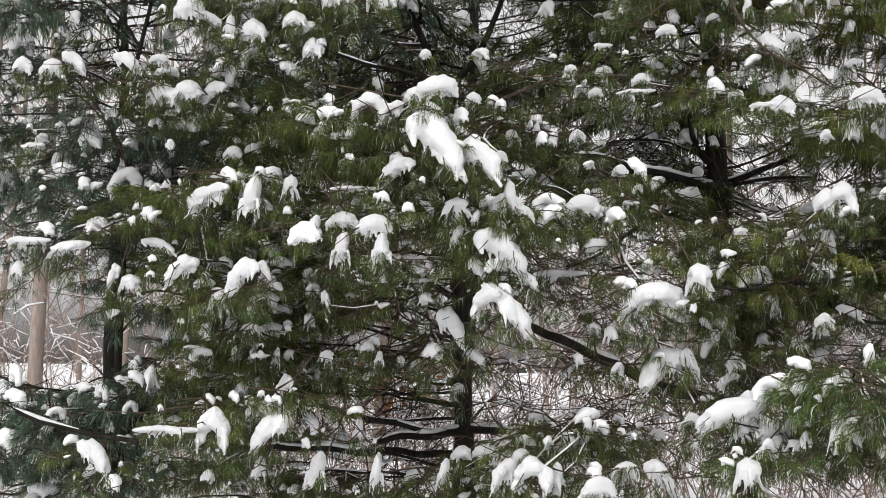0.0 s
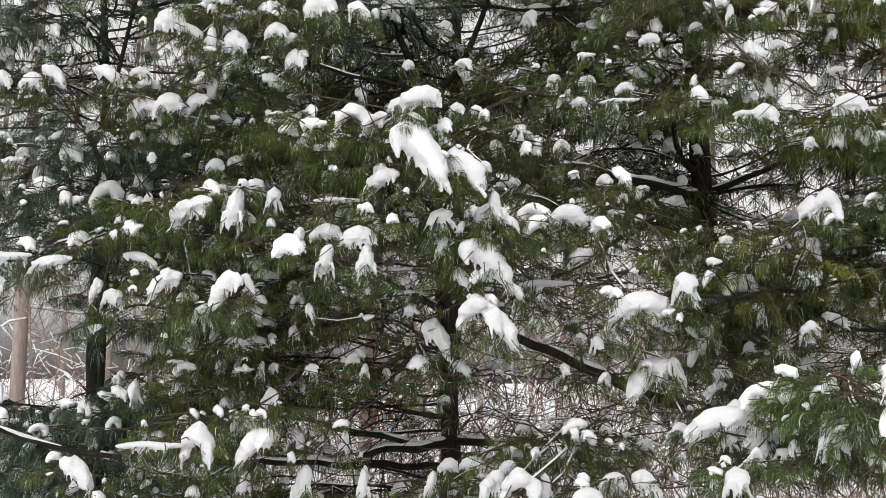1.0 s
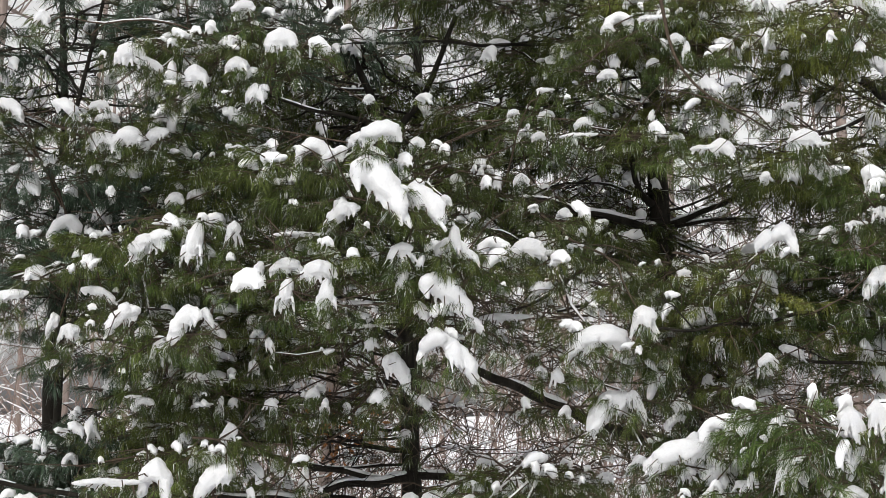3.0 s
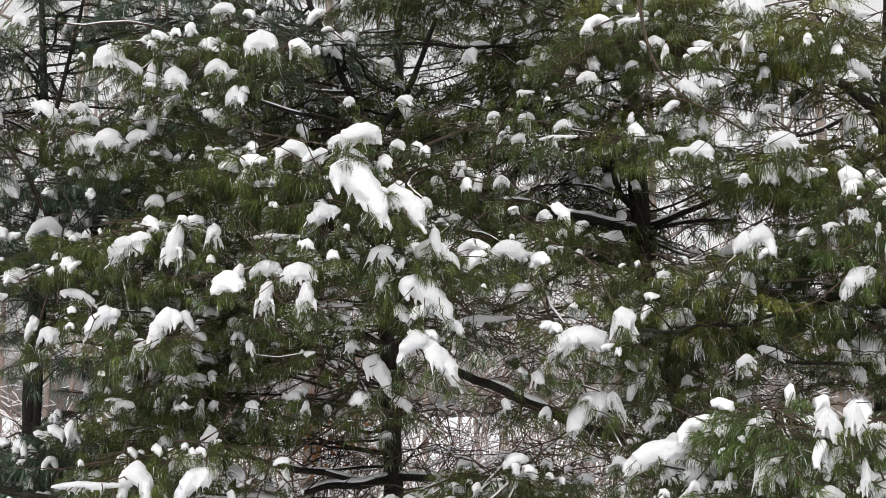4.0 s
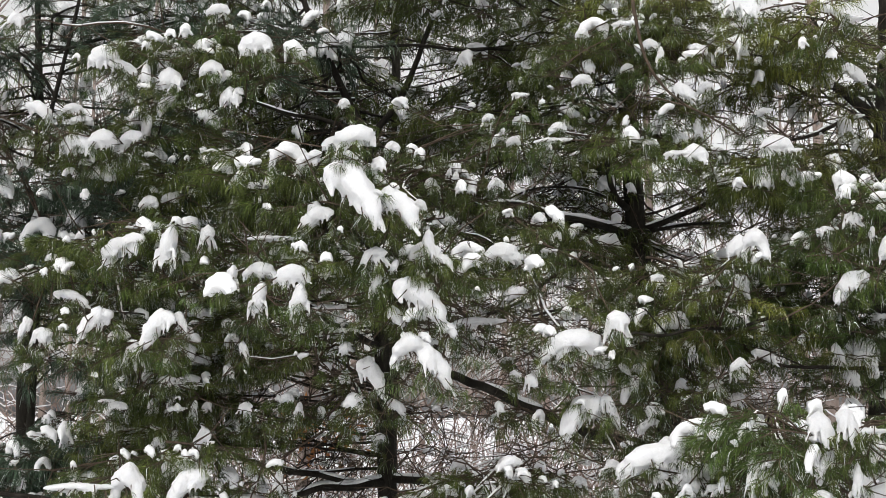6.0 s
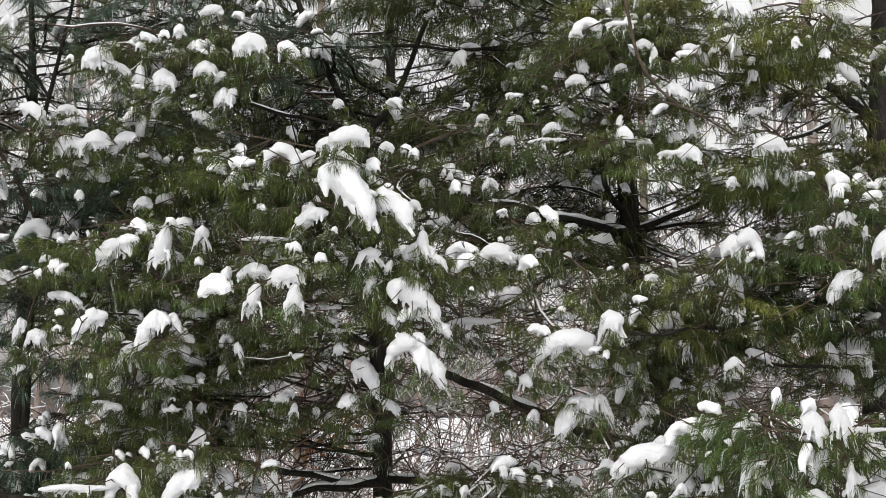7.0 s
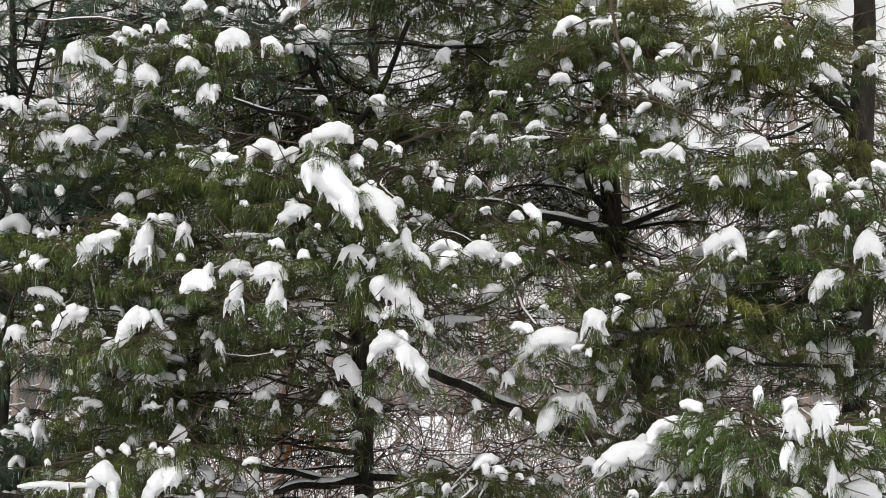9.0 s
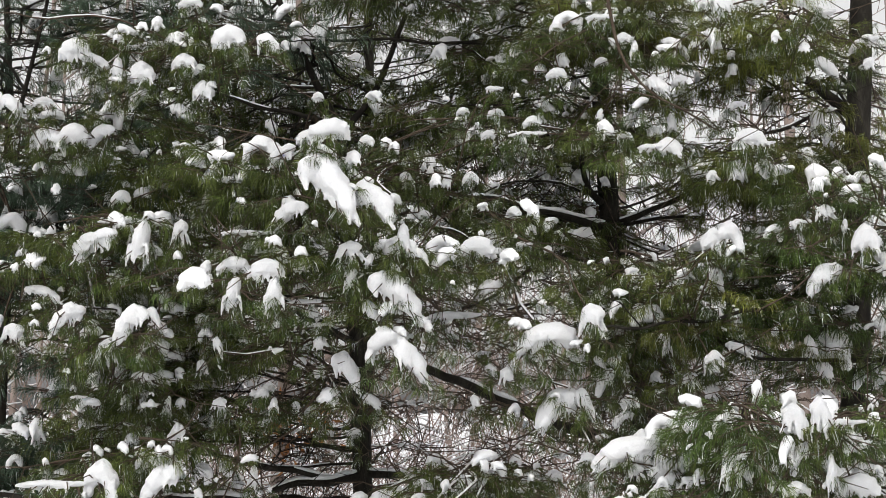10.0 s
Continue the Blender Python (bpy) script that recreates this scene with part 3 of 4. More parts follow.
middle_pine.bough((-1.347, 5.733, 1.762), SPRAYS, 8, dabs=0.4, bare=0.5)
middle_pine.bough((-1.542, 5.621, 1.841), SPRAYS, 8, dabs=0.4, bare=0.5)
middle_pine.bough((-1.124, 5.741, 1.707), SPRAYS, 8, dabs=0.4, bare=0.5)
middle_pine.bough((-0.978, 5.491, 2.049), SPRAYS, 8, dabs=0.4, bare=0.5)
middle_pine.bough((-1.166, 5.491, 2.049), SPRAYS, 8, dabs=0.4, bare=0.5)
middle_pine.bough((-0.831, 5.606, 1.949), SPRAYS, 8, dabs=0.4, bare=0.5)
middle_pine.bough((-1.012, 5.351, 2.328), SPRAYS, 8, dabs=0.4, bare=0.5)
middle_pine.bough((-1.300, 5.469, 2.209), SPRAYS, 8, dabs=0.4, bare=0.5)
middle_pine.bough((-0.569, 5.110, 2.603), SPRAYS, 8, dabs=0.4, bare=0.5)
middle_pine.bough((-1.460, 5.492, 2.761), SPRAYS, 8, dabs=0.4, bare=0.5)
middle_pine.bough((-1.434, 5.540, 1.703), SPRAYS, 8, dabs=0.4, bare=0.5)
middle_pine.bough((-1.241, 5.640, 1.705), SPRAYS, 8, dabs=0.4, bare=0.5)
middle_pine.bough((-1.488, 5.569, 1.491), SPRAYS, 8, dabs=0.4, bare=0.5)
middle_pine.bough((-1.139, 5.521, 1.836), SPRAYS, 8, dabs=0.4, bare=0.5)
middle_pine.bough((-1.276, 5.406, 1.936), SPRAYS, 8, dabs=0.4, bare=0.5)
middle_pine.bough((-0.864, 4.903, 2.637), SPRAYS, 8, dabs=0.4, bare=0.5)
middle_pine.bough((-0.803, 4.914, 2.564), SPRAYS, 8, dabs=0.4, bare=0.5)
middle_pine.bough((-0.727, 4.812, 2.569), SPRAYS, 8, dabs=0.4, bare=0.5)
middle_pine.bough((-0.975, 5.093, 2.729), SPRAYS, 8, dabs=0.4, bare=0.5)
middle_pine.bough((-0.632, 4.819, 2.521), SPRAYS, 8, dabs=0.4, bare=0.5)
middle_pine.bough((-0.558, 5.057, 2.263), SPRAYS, 8, dabs=0.4, bare=0.5)
middle_pine.bough((-1.197, 5.307, 2.641), SPRAYS, 8, dabs=0.4, bare=0.5)
middle_pine.bough((-0.392, 4.845, 2.332), SPRAYS, 8, dabs=0.4, bare=0.5)
middle_pine.bough((-0.742, 4.937, 2.395), SPRAYS, 8, dabs=0.4, bare=0.5)
middle_pine.bough((-0.201, 4.862, 2.213), SPRAYS, 8, dabs=0.4, bare=0.5)
left_pine.bough((-2.691, 5.702, 3.422), SPRAYS_BLUE, 8, dabs=0.4, bare=0.5)
left_pine.bough((-2.573, 5.883, 3.573), SPRAYS_BLUE, 8, dabs=0.4, bare=0.5)
left_pine.bough((-2.600, 5.784, 1.404), SPRAYS_BLUE, 8, dabs=0.4, bare=0.5)
left_pine.bough((-2.460, 5.795, 1.321), SPRAYS_BLUE, 8, dabs=0.4, bare=0.5)
left_pine.bough((-2.499, 5.709, 1.218), SPRAYS_BLUE, 8, dabs=0.4, bare=0.5)
left_pine.bough((-2.349, 5.822, 1.128), SPRAYS_BLUE, 8, dabs=0.4, bare=0.5)
left_pine.bough((-2.144, 5.735, 1.028), SPRAYS_BLUE, 8, dabs=0.4, bare=0.5)
left_pine.bough((-1.944, 5.629, 1.065), SPRAYS_BLUE, 8, dabs=0.4, bare=0.5)
left_pine.bough((-1.980, 5.682, 1.407), SPRAYS_BLUE, 8, dabs=0.4, bare=0.5)
left_pine.bough((-1.816, 5.694, 1.326), SPRAYS_BLUE, 8, dabs=0.4, bare=0.5)
left_pine.bough((-1.652, 5.697, 1.299), SPRAYS_BLUE, 8, dabs=0.4, bare=0.5)
left_pine.bough((-2.308, 5.701, 1.272), SPRAYS_BLUE, 8, dabs=0.4, bare=0.5)
left_pine.bough((-1.765, 5.745, 1.679), SPRAYS_BLUE, 8, dabs=0.4, bare=0.5)
left_pine.bough((-1.783, 5.569, 1.491), SPRAYS_BLUE, 8, dabs=0.4, bare=0.5)
left_pine.bough((-1.909, 5.336, 2.432), SPRAYS_BLUE, 8, dabs=0.4, bare=0.5)
left_pine.bough((-1.777, 5.343, 2.380), SPRAYS_BLUE, 8, dabs=0.4, bare=0.5)
left_pine.bough((-1.625, 5.602, 2.699), SPRAYS_BLUE, 8, dabs=0.4, bare=0.5)
left_pine.bough((-1.798, 5.786, 2.823), SPRAYS_BLUE, 8, dabs=0.4, bare=0.5)
left_pine.bough((-1.932, 5.714, 1.900), SPRAYS_BLUE, 8, dabs=0.4, bare=0.5)
left_pine.bough((-1.308, 5.754, 3.052), SPRAYS_BLUE, 8, dabs=0.4, bare=0.5)
left_pine.bough((-1.371, 5.593, 3.476), SPRAYS_BLUE, 8, dabs=0.4, bare=0.5)
left_pine.bough((-2.405, 5.636, 2.451), SPRAYS_BLUE, 8, dabs=0.4, bare=0.5)
left_pine.bough((-1.925, 5.560, 2.274), SPRAYS_BLUE, 8, dabs=0.4, bare=0.5)
left_pine.bough((-2.164, 5.897, 1.316), SPRAYS_BLUE, 8, dabs=0.4, bare=0.5)
left_pine.bough((-2.037, 5.982, 2.865), SPRAYS_BLUE, 8, dabs=0.4, bare=0.5)
forked_pine.bough((0.947, 5.091, 3.455), SPRAYS_OLIVE, 8, dabs=0.4, bare=0.5)
forked_pine.bough((1.051, 5.099, 3.404), SPRAYS_OLIVE, 8, dabs=0.4, bare=0.5)
forked_pine.bough((0.873, 5.178, 3.555), SPRAYS_OLIVE, 8, dabs=0.4, bare=0.5)
forked_pine.bough((1.037, 5.267, 3.645), SPRAYS_OLIVE, 8, dabs=0.4, bare=0.5)
forked_pine.bough((0.895, 5.180, 2.827), SPRAYS_OLIVE, 8, dabs=0.4, bare=0.5)
forked_pine.bough((0.807, 5.208, 3.346), SPRAYS_OLIVE, 8, dabs=0.4, bare=0.5)
forked_pine.bough((0.973, 5.111, 3.314), SPRAYS_OLIVE, 8, dabs=0.4, bare=0.5)
forked_pine.bough((0.629, 5.509, 3.361), SPRAYS_OLIVE, 8, dabs=0.4, bare=0.5)
forked_pine.bough((0.935, 5.543, 3.113), SPRAYS_OLIVE, 8, dabs=0.4, bare=0.5)
forked_pine.bough((0.700, 5.385, 3.519), SPRAYS_OLIVE, 8, dabs=0.4, bare=0.5)
forked_pine.bough((0.385, 5.347, 2.354), SPRAYS, 8, dabs=0.4, bare=0.5)
forked_pine.bough((0.601, 5.629, 2.506), SPRAYS, 8, dabs=0.4, bare=0.5)
forked_pine.bough((0.912, 5.376, 2.145), SPRAYS, 8, dabs=0.4, bare=0.5)
forked_pine.bough((1.051, 5.270, 2.186), SPRAYS, 8, dabs=0.4, bare=0.5)
forked_pine.bough((0.449, 5.714, 3.337), SPRAYS, 8, dabs=0.4, bare=0.5)
forked_pine.bough((0.223, 5.798, 3.453), SPRAYS, 8, dabs=0.4, bare=0.5)
forked_pine.bough((0.895, 5.306, 1.930), SPRAYS, 8, dabs=0.4, bare=0.5)
edge_pine.bough((1.132, 5.015, 3.282), SPRAYS_OLIVE, 8, dabs=0.4, bare=0.5)
edge_pine.bough((1.285, 4.929, 3.175), SPRAYS_OLIVE, 8, dabs=0.4, bare=0.5)
edge_pine.bough((1.459, 4.925, 3.200), SPRAYS_OLIVE, 8, dabs=0.4, bare=0.5)
edge_pine.bough((1.589, 5.015, 3.282), SPRAYS_OLIVE, 8, dabs=0.4, bare=0.5)
edge_pine.bough((1.385, 4.998, 2.682), SPRAYS_OLIVE, 8, dabs=0.4, bare=0.5)
edge_pine.bough((1.484, 5.002, 2.657), SPRAYS_OLIVE, 8, dabs=0.4, bare=0.5)
edge_pine.bough((1.634, 5.012, 2.584), SPRAYS_OLIVE, 8, dabs=0.4, bare=0.5)
edge_pine.bough((1.386, 5.110, 2.603), SPRAYS_OLIVE, 8, dabs=0.4, bare=0.5)
edge_pine.bough((1.206, 5.183, 2.801), SPRAYS_OLIVE, 8, dabs=0.4, bare=0.5)
edge_pine.bough((1.309, 5.108, 3.340), SPRAYS_OLIVE, 8, dabs=0.4, bare=0.5)
edge_pine.bough((1.801, 5.180, 2.827), SPRAYS_OLIVE, 8, dabs=0.4, bare=0.5)
edge_pine.bough((1.584, 4.911, 3.299), SPRAYS_OLIVE, 8, dabs=0.4, bare=0.5)
edge_pine.bough((1.626, 4.961, 2.226), SPRAYS_GREEN, 8, dabs=0.4, bare=0.5)
edge_pine.bough((1.474, 4.852, 2.284), SPRAYS_GREEN, 8, dabs=0.4, bare=0.5)
edge_pine.bough((1.285, 5.085, 2.066), SPRAYS_GREEN, 8, dabs=0.4, bare=0.5)
edge_pine.bough((1.138, 4.992, 2.008), SPRAYS_GREEN, 8, dabs=0.4, bare=0.5)
edge_pine.bough((1.437, 5.191, 2.024), SPRAYS_GREEN, 8, dabs=0.4, bare=0.5)
edge_pine.bough((1.713, 4.892, 2.000), SPRAYS_GREEN, 8, dabs=0.4, bare=0.5)
edge_pine.bough((1.534, 5.078, 2.115), SPRAYS_GREEN, 8, dabs=0.4, bare=0.5)
edge_pine.bough((1.086, 5.085, 2.066), SPRAYS_GREEN, 8, dabs=0.4, bare=0.5)
edge_pine.bough((1.713, 4.852, 2.284), SPRAYS_GREEN, 8, dabs=0.4, bare=0.5)
edge_pine.bough((0.967, 4.995, 1.984), SPRAYS_GREEN, 8, dabs=0.4, bare=0.5)
edge_pine.bough((0.911, 5.105, 1.918), SPRAYS_GREEN, 8, dabs=0.4, bare=0.5)
edge_pine.bough((1.708, 5.105, 1.918), SPRAYS_GREEN, 8, dabs=0.4, bare=0.5)
edge_pine.bough((1.809, 4.865, 2.190), SPRAYS_GREEN, 8, dabs=0.4, bare=0.5)
middle_pine.bough((-0.789, 4.611, 2.563), SPRAYS_BRUSH, 8, dabs=0.4, bare=0.5)
middle_pine.bough((-0.702, 4.560, 2.564), SPRAYS_BRUSH, 8, dabs=0.4, bare=0.5)
middle_pine.bough((-0.900, 4.706, 2.607), SPRAYS_BRUSH, 8, dabs=0.4, bare=0.5)
left_pine.bough((-1.768, 4.944, 2.347), SPRAYS_BRUSH, 8, dabs=0.4, bare=0.5)
left_pine.bough((-1.253, 5.167, 2.917), SPRAYS_BRUSH, 8, dabs=0.4, bare=0.5)
left_pine.bough((-1.597, 4.951, 2.298), SPRAYS_BRUSH, 8, dabs=0.4, bare=0.5)
edge_pine.bough((1.505, 4.644, 2.325), SPRAYS_BRUSH, 8, dabs=0.4, bare=0.5)
edge_pine.bough((1.354, 4.805, 2.616), SPRAYS_BRUSH, 8, dabs=0.4, bare=0.5)
near_pine.bough((1.083, 4.363, 1.452), SPRAYS_HANGING, 8, dabs=0.4, bare=0.5)
near_pine.bough((1.167, 4.369, 1.410), SPRAYS_HANGING, 8, dabs=0.4, bare=0.5)
near_pine.bough((1.243, 4.270, 1.395), SPRAYS_HANGING, 8, dabs=0.4, bare=0.5)
near_pine.bough((1.333, 4.168, 1.399), SPRAYS_HANGING, 8, dabs=0.4, bare=0.5)
near_pine.bough((1.433, 4.160, 1.459), SPRAYS_HANGING, 8, dabs=0.4, bare=0.5)
near_pine.bough((1.068, 4.578, 1.358), SPRAYS_HANGING, 8, dabs=0.4, bare=0.5)
near_pine.bough((1.280, 4.453, 1.534), SPRAYS_HANGING, 8, dabs=0.4, bare=0.5)

# ---- snow clumps and the boughs under them ----
clump(edge_pine, "tongue_r", 1.507, 4.422, 3.190, 0.112, 0.072)
clump(edge_pine, "splay", 1.101, 4.324, 3.168, 0.176, 0.145)
clump(edge_pine, "tongue_l", 1.563, 4.427, 3.154, 0.094, 0.054)
clump(edge_pine, "tongue_l", 1.846, 4.762, 3.142, 0.125, 0.087)
clump(edge_pine, "tongue_l", 1.316, 4.876, 2.900, 0.093, 0.054)
clump(edge_pine, "dome", 1.244, 4.398, 2.642, 0.132, 0.092)
clump(edge_pine, "bar", 1.305, 4.400, 2.629, 0.066, 0.044)
clump(edge_pine, "arch", 1.147, 4.402, 2.252, 0.109, 0.135)
clump(edge_pine, "dome", 1.091, 4.423, 2.246, 0.096, 0.105)
clump(edge_pine, "arch", 1.128, 4.576, 2.093, 0.076, 0.085)
clump(edge_pine, "dome", 1.218, 4.929, 1.955, 0.067, 0.067)
clump(edge_pine, "splay", 1.305, 4.933, 1.921, 0.101, 0.082)
clump(edge_pine, "tongue_r", 1.282, 4.822, 1.848, 0.103, 0.075)
clump(edge_pine, "tongue_r", 1.574, 4.782, 1.846, 0.061, 0.112)
clump(edge_pine, "dome", 1.103, 4.516, 1.798, 0.075, 0.070)
clump(edge_pine, "splay", 1.633, 4.796, 1.747, 0.075, 0.089)
clump(edge_pine, "splay", 1.107, 4.961, 1.724, 0.087, 0.072)
clump(edge_pine, "splay", 1.199, 4.969, 1.664, 0.091, 0.082)
clump(edge_pine, "egg", 1.080, 4.862, 1.569, 0.066, 0.080)
clump(forked_pine, "bar", 0.718, 4.668, 3.232, 0.118, 0.057)
clump(forked_pine, "dome", 0.541, 4.790, 3.227, 0.058, 0.058)
clump(forked_pine, "dome", 0.823, 4.758, 3.166, 0.077, 0.063)
clump(forked_pine, "dome", 0.979, 4.846, 3.118, 0.054, 0.049)
clump(forked_pine, "egg", 0.864, 4.726, 3.110, 0.057, 0.096)
clump(forked_pine, "dome", 0.741, 4.850, 3.092, 0.059, 0.054)
clump(forked_pine, "dome", 0.537, 4.779, 3.020, 0.082, 0.058)
clump(forked_pine, "dome", 1.064, 4.784, 2.987, 0.067, 0.063)
clump(forked_pine, "tongue_r", 0.961, 4.710, 2.934, 0.095, 0.109)
clump(forked_pine, "egg", 0.722, 4.804, 2.839, 0.063, 0.087)
clump(forked_pine, "dome", 0.437, 4.827, 2.823, 0.077, 0.058)
clump(forked_pine, "egg", 1.028, 4.809, 2.808, 0.067, 0.111)
clump(forked_pine, "bar", 0.414, 4.815, 2.765, 0.140, 0.058)
clump(forked_pine, "dome", 0.798, 4.640, 2.718, 0.060, 0.037)
clump(forked_pine, "bar", 0.909, 4.597, 2.661, 0.119, 0.055)
clump(forked_pine, "dome", 0.966, 4.598, 2.654, 0.106, 0.092)
clump(forked_pine, "dome", 0.660, 4.979, 2.174, 0.103, 0.054)
clump(forked_pine, "bar", 0.980, 4.666, 2.172, 0.055, 0.028)
clump(forked_pine, "splay", 0.815, 4.669, 2.152, 0.083, 0.050)
clump(forked_pine, "splay", 1.005, 4.676, 2.102, 0.124, 0.092)
clump(forked_pine, "splay", 0.888, 4.921, 2.007, 0.087, 0.091)
clump(forked_pine, "egg", 0.974, 4.779, 1.869, 0.051, 0.107)
clump(forked_pine, "egg", 0.782, 4.830, 1.797, 0.042, 0.066)
clump(forked_pine, "tongue_l", 0.741, 4.963, 1.707, 0.087, 0.149)
clump(forked_pine, "dome", 0.829, 4.853, 1.630, 0.080, 0.070)
clump(forked_pine, "tongue_l", 0.796, 4.863, 1.560, 0.089, 0.080)
clump(forked_pine, "dome", 0.934, 4.831, 1.500, 0.084, 0.116)
clump(left_pine, "dome", -2.303, 4.917, 2.899, 0.084, 0.094)
clump(left_pine, "tongue_r", -2.045, 4.877, 2.898, 0.103, 0.117)
clump(left_pine, "dome", -2.167, 4.919, 2.886, 0.099, 0.104)
clump(left_pine, "bar", -2.272, 5.006, 2.557, 0.099, 0.065)
clump(left_pine, "bar", -2.188, 4.827, 2.101, 0.166, 0.085)
clump(left_pine, "tongue_l", -2.022, 4.832, 2.066, 0.213, 0.090)
clump(left_pine, "splay", -2.309, 5.006, 1.980, 0.088, 0.098)
clump(middle_pine, "dome", -0.999, 4.661, 3.286, 0.095, 0.066)
clump(middle_pine, "dome", -1.887, 4.744, 3.271, 0.072, 0.084)
clump(middle_pine, "dome", -1.369, 4.909, 3.241, 0.099, 0.055)
clump(middle_pine, "bar", -1.172, 4.839, 3.167, 0.183, 0.068)
clump(middle_pine, "dome", -0.825, 4.604, 3.115, 0.140, 0.116)
clump(middle_pine, "dome", -1.478, 4.689, 3.086, 0.130, 0.118)
clump(middle_pine, "tongue_r", -0.773, 4.611, 3.062, 0.061, 0.079)
clump(middle_pine, "tongue_r", -1.395, 4.695, 3.039, 0.118, 0.085)
clump(middle_pine, "dome", -1.019, 4.656, 3.030, 0.099, 0.080)
clump(middle_pine, "egg", -1.305, 4.698, 3.018, 0.076, 0.099)
clump(middle_pine, "dome", -1.200, 4.683, 2.987, 0.108, 0.113)
clump(middle_pine, "bar", 0.279, 4.865, 2.980, 0.073, 0.049)
clump(middle_pine, "dome", -0.492, 4.948, 2.963, 0.055, 0.055)
clump(middle_pine, "dome", -1.690, 4.952, 2.941, 0.089, 0.055)
clump(middle_pine, "dome", -0.939, 4.673, 2.909, 0.094, 0.099)
clump(middle_pine, "dome", 0.144, 4.957, 2.902, 0.055, 0.045)
clump(middle_pine, "dome", 0.288, 4.958, 2.892, 0.075, 0.055)
clump(middle_pine, "tongue_r", -1.791, 4.838, 2.890, 0.116, 0.112)
clump(middle_pine, "dome", -1.655, 4.959, 2.887, 0.099, 0.055)
clump(middle_pine, "dome", 0.252, 4.933, 2.789, 0.059, 0.054)
clump(middle_pine, "dome", -1.530, 4.874, 2.772, 0.127, 0.112)
clump(middle_pine, "tongue_l", -1.424, 4.895, 2.770, 0.142, 0.108)
clump(middle_pine, "dome", -1.649, 4.896, 2.760, 0.152, 0.117)
clump(middle_pine, "dome", -0.276, 4.897, 2.755, 0.068, 0.059)
clump(middle_pine, "bar", -0.999, 4.664, 2.688, 0.061, 0.033)
clump(middle_pine, "egg", 0.000, 5.033, 2.651, 0.055, 0.055)
clump(middle_pine, "dome", -0.109, 4.997, 2.616, 0.055, 0.055)
clump(middle_pine, "dome", -0.374, 4.150, 2.611, 0.149, 0.104)
clump(middle_pine, "arch", -0.657, 4.403, 2.603, 0.136, 0.114)
clump(middle_pine, "dome", -0.454, 4.201, 2.602, 0.084, 0.063)
clump(middle_pine, "dome", 0.174, 4.919, 2.595, 0.068, 0.064)
clump(middle_pine, "tongue_l", -0.574, 4.358, 2.566, 0.104, 0.100)
clump(middle_pine, "dome", -1.352, 5.010, 2.527, 0.080, 0.075)
clump(middle_pine, "dome", -0.327, 4.264, 2.515, 0.064, 0.059)
clump(middle_pine, "egg", -0.928, 4.773, 2.488, 0.066, 0.095)
clump(middle_pine, "dome", -0.152, 4.775, 2.472, 0.062, 0.066)
clump(middle_pine, "dome", -0.027, 5.020, 2.454, 0.055, 0.045)
clump(middle_pine, "tongue_r", -0.365, 4.180, 2.395, 0.216, 0.270)
clump(middle_pine, "bar", -1.227, 4.688, 2.371, 0.220, 0.056)
clump(middle_pine, "egg", -1.629, 4.951, 2.368, 0.073, 0.073)
clump(middle_pine, "tongue_r", -0.204, 4.237, 2.346, 0.176, 0.185)
clump(middle_pine, "tongue_l", -0.533, 4.291, 2.321, 0.140, 0.119)
clump(middle_pine, "splay", -1.012, 4.647, 2.306, 0.083, 0.119)
clump(middle_pine, "egg", -1.165, 4.631, 2.276, 0.128, 0.192)
clump(middle_pine, "bar", 0.385, 4.702, 2.275, 0.070, 0.051)
clump(middle_pine, "bar", -0.690, 4.349, 2.270, 0.172, 0.047)
clump(middle_pine, "tongue_l", -1.368, 4.653, 2.261, 0.193, 0.147)
clump(middle_pine, "dome", 0.064, 4.655, 2.252, 0.106, 0.092)
clump(middle_pine, "dome", 0.186, 4.655, 2.250, 0.142, 0.106)
clump(middle_pine, "bar", 0.297, 4.706, 2.245, 0.162, 0.060)
clump(middle_pine, "egg", -0.103, 4.253, 2.232, 0.084, 0.113)
clump(middle_pine, "splay", -0.302, 4.261, 2.176, 0.130, 0.092)
clump(middle_pine, "tongue_r", -0.034, 4.263, 2.165, 0.059, 0.067)
clump(middle_pine, "dome", -0.720, 4.218, 2.124, 0.112, 0.079)
clump(middle_pine, "egg", -0.826, 4.221, 2.103, 0.079, 0.108)
clump(middle_pine, "dome", -0.593, 4.171, 2.101, 0.131, 0.094)
clump(middle_pine, "egg", -0.294, 4.274, 2.084, 0.071, 0.097)
clump(middle_pine, "tongue_r", -1.575, 4.730, 2.075, 0.144, 0.079)
clump(middle_pine, "bar", -0.530, 4.834, 2.050, 0.133, 0.062)
clump(middle_pine, "egg", -0.714, 4.182, 2.020, 0.094, 0.148)
clump(middle_pine, "egg", -0.563, 4.162, 2.018, 0.102, 0.131)
clump(middle_pine, "tongue_r", -0.124, 4.284, 2.013, 0.202, 0.197)
clump(middle_pine, "bar", 0.105, 4.882, 1.997, 0.186, 0.076)
clump(middle_pine, "tongue_r", -1.103, 4.644, 1.966, 0.059, 0.100)
clump(middle_pine, "bar", -0.446, 4.807, 1.958, 0.075, 0.033)
clump(middle_pine, "tongue_l", -1.411, 4.496, 1.946, 0.141, 0.141)
clump(middle_pine, "tongue_l", -1.784, 4.769, 1.943, 0.061, 0.121)
clump(middle_pine, "splay", 0.617, 4.417, 1.931, 0.129, 0.142)
clump(middle_pine, "dome", -1.385, 4.751, 1.928, 0.093, 0.051)
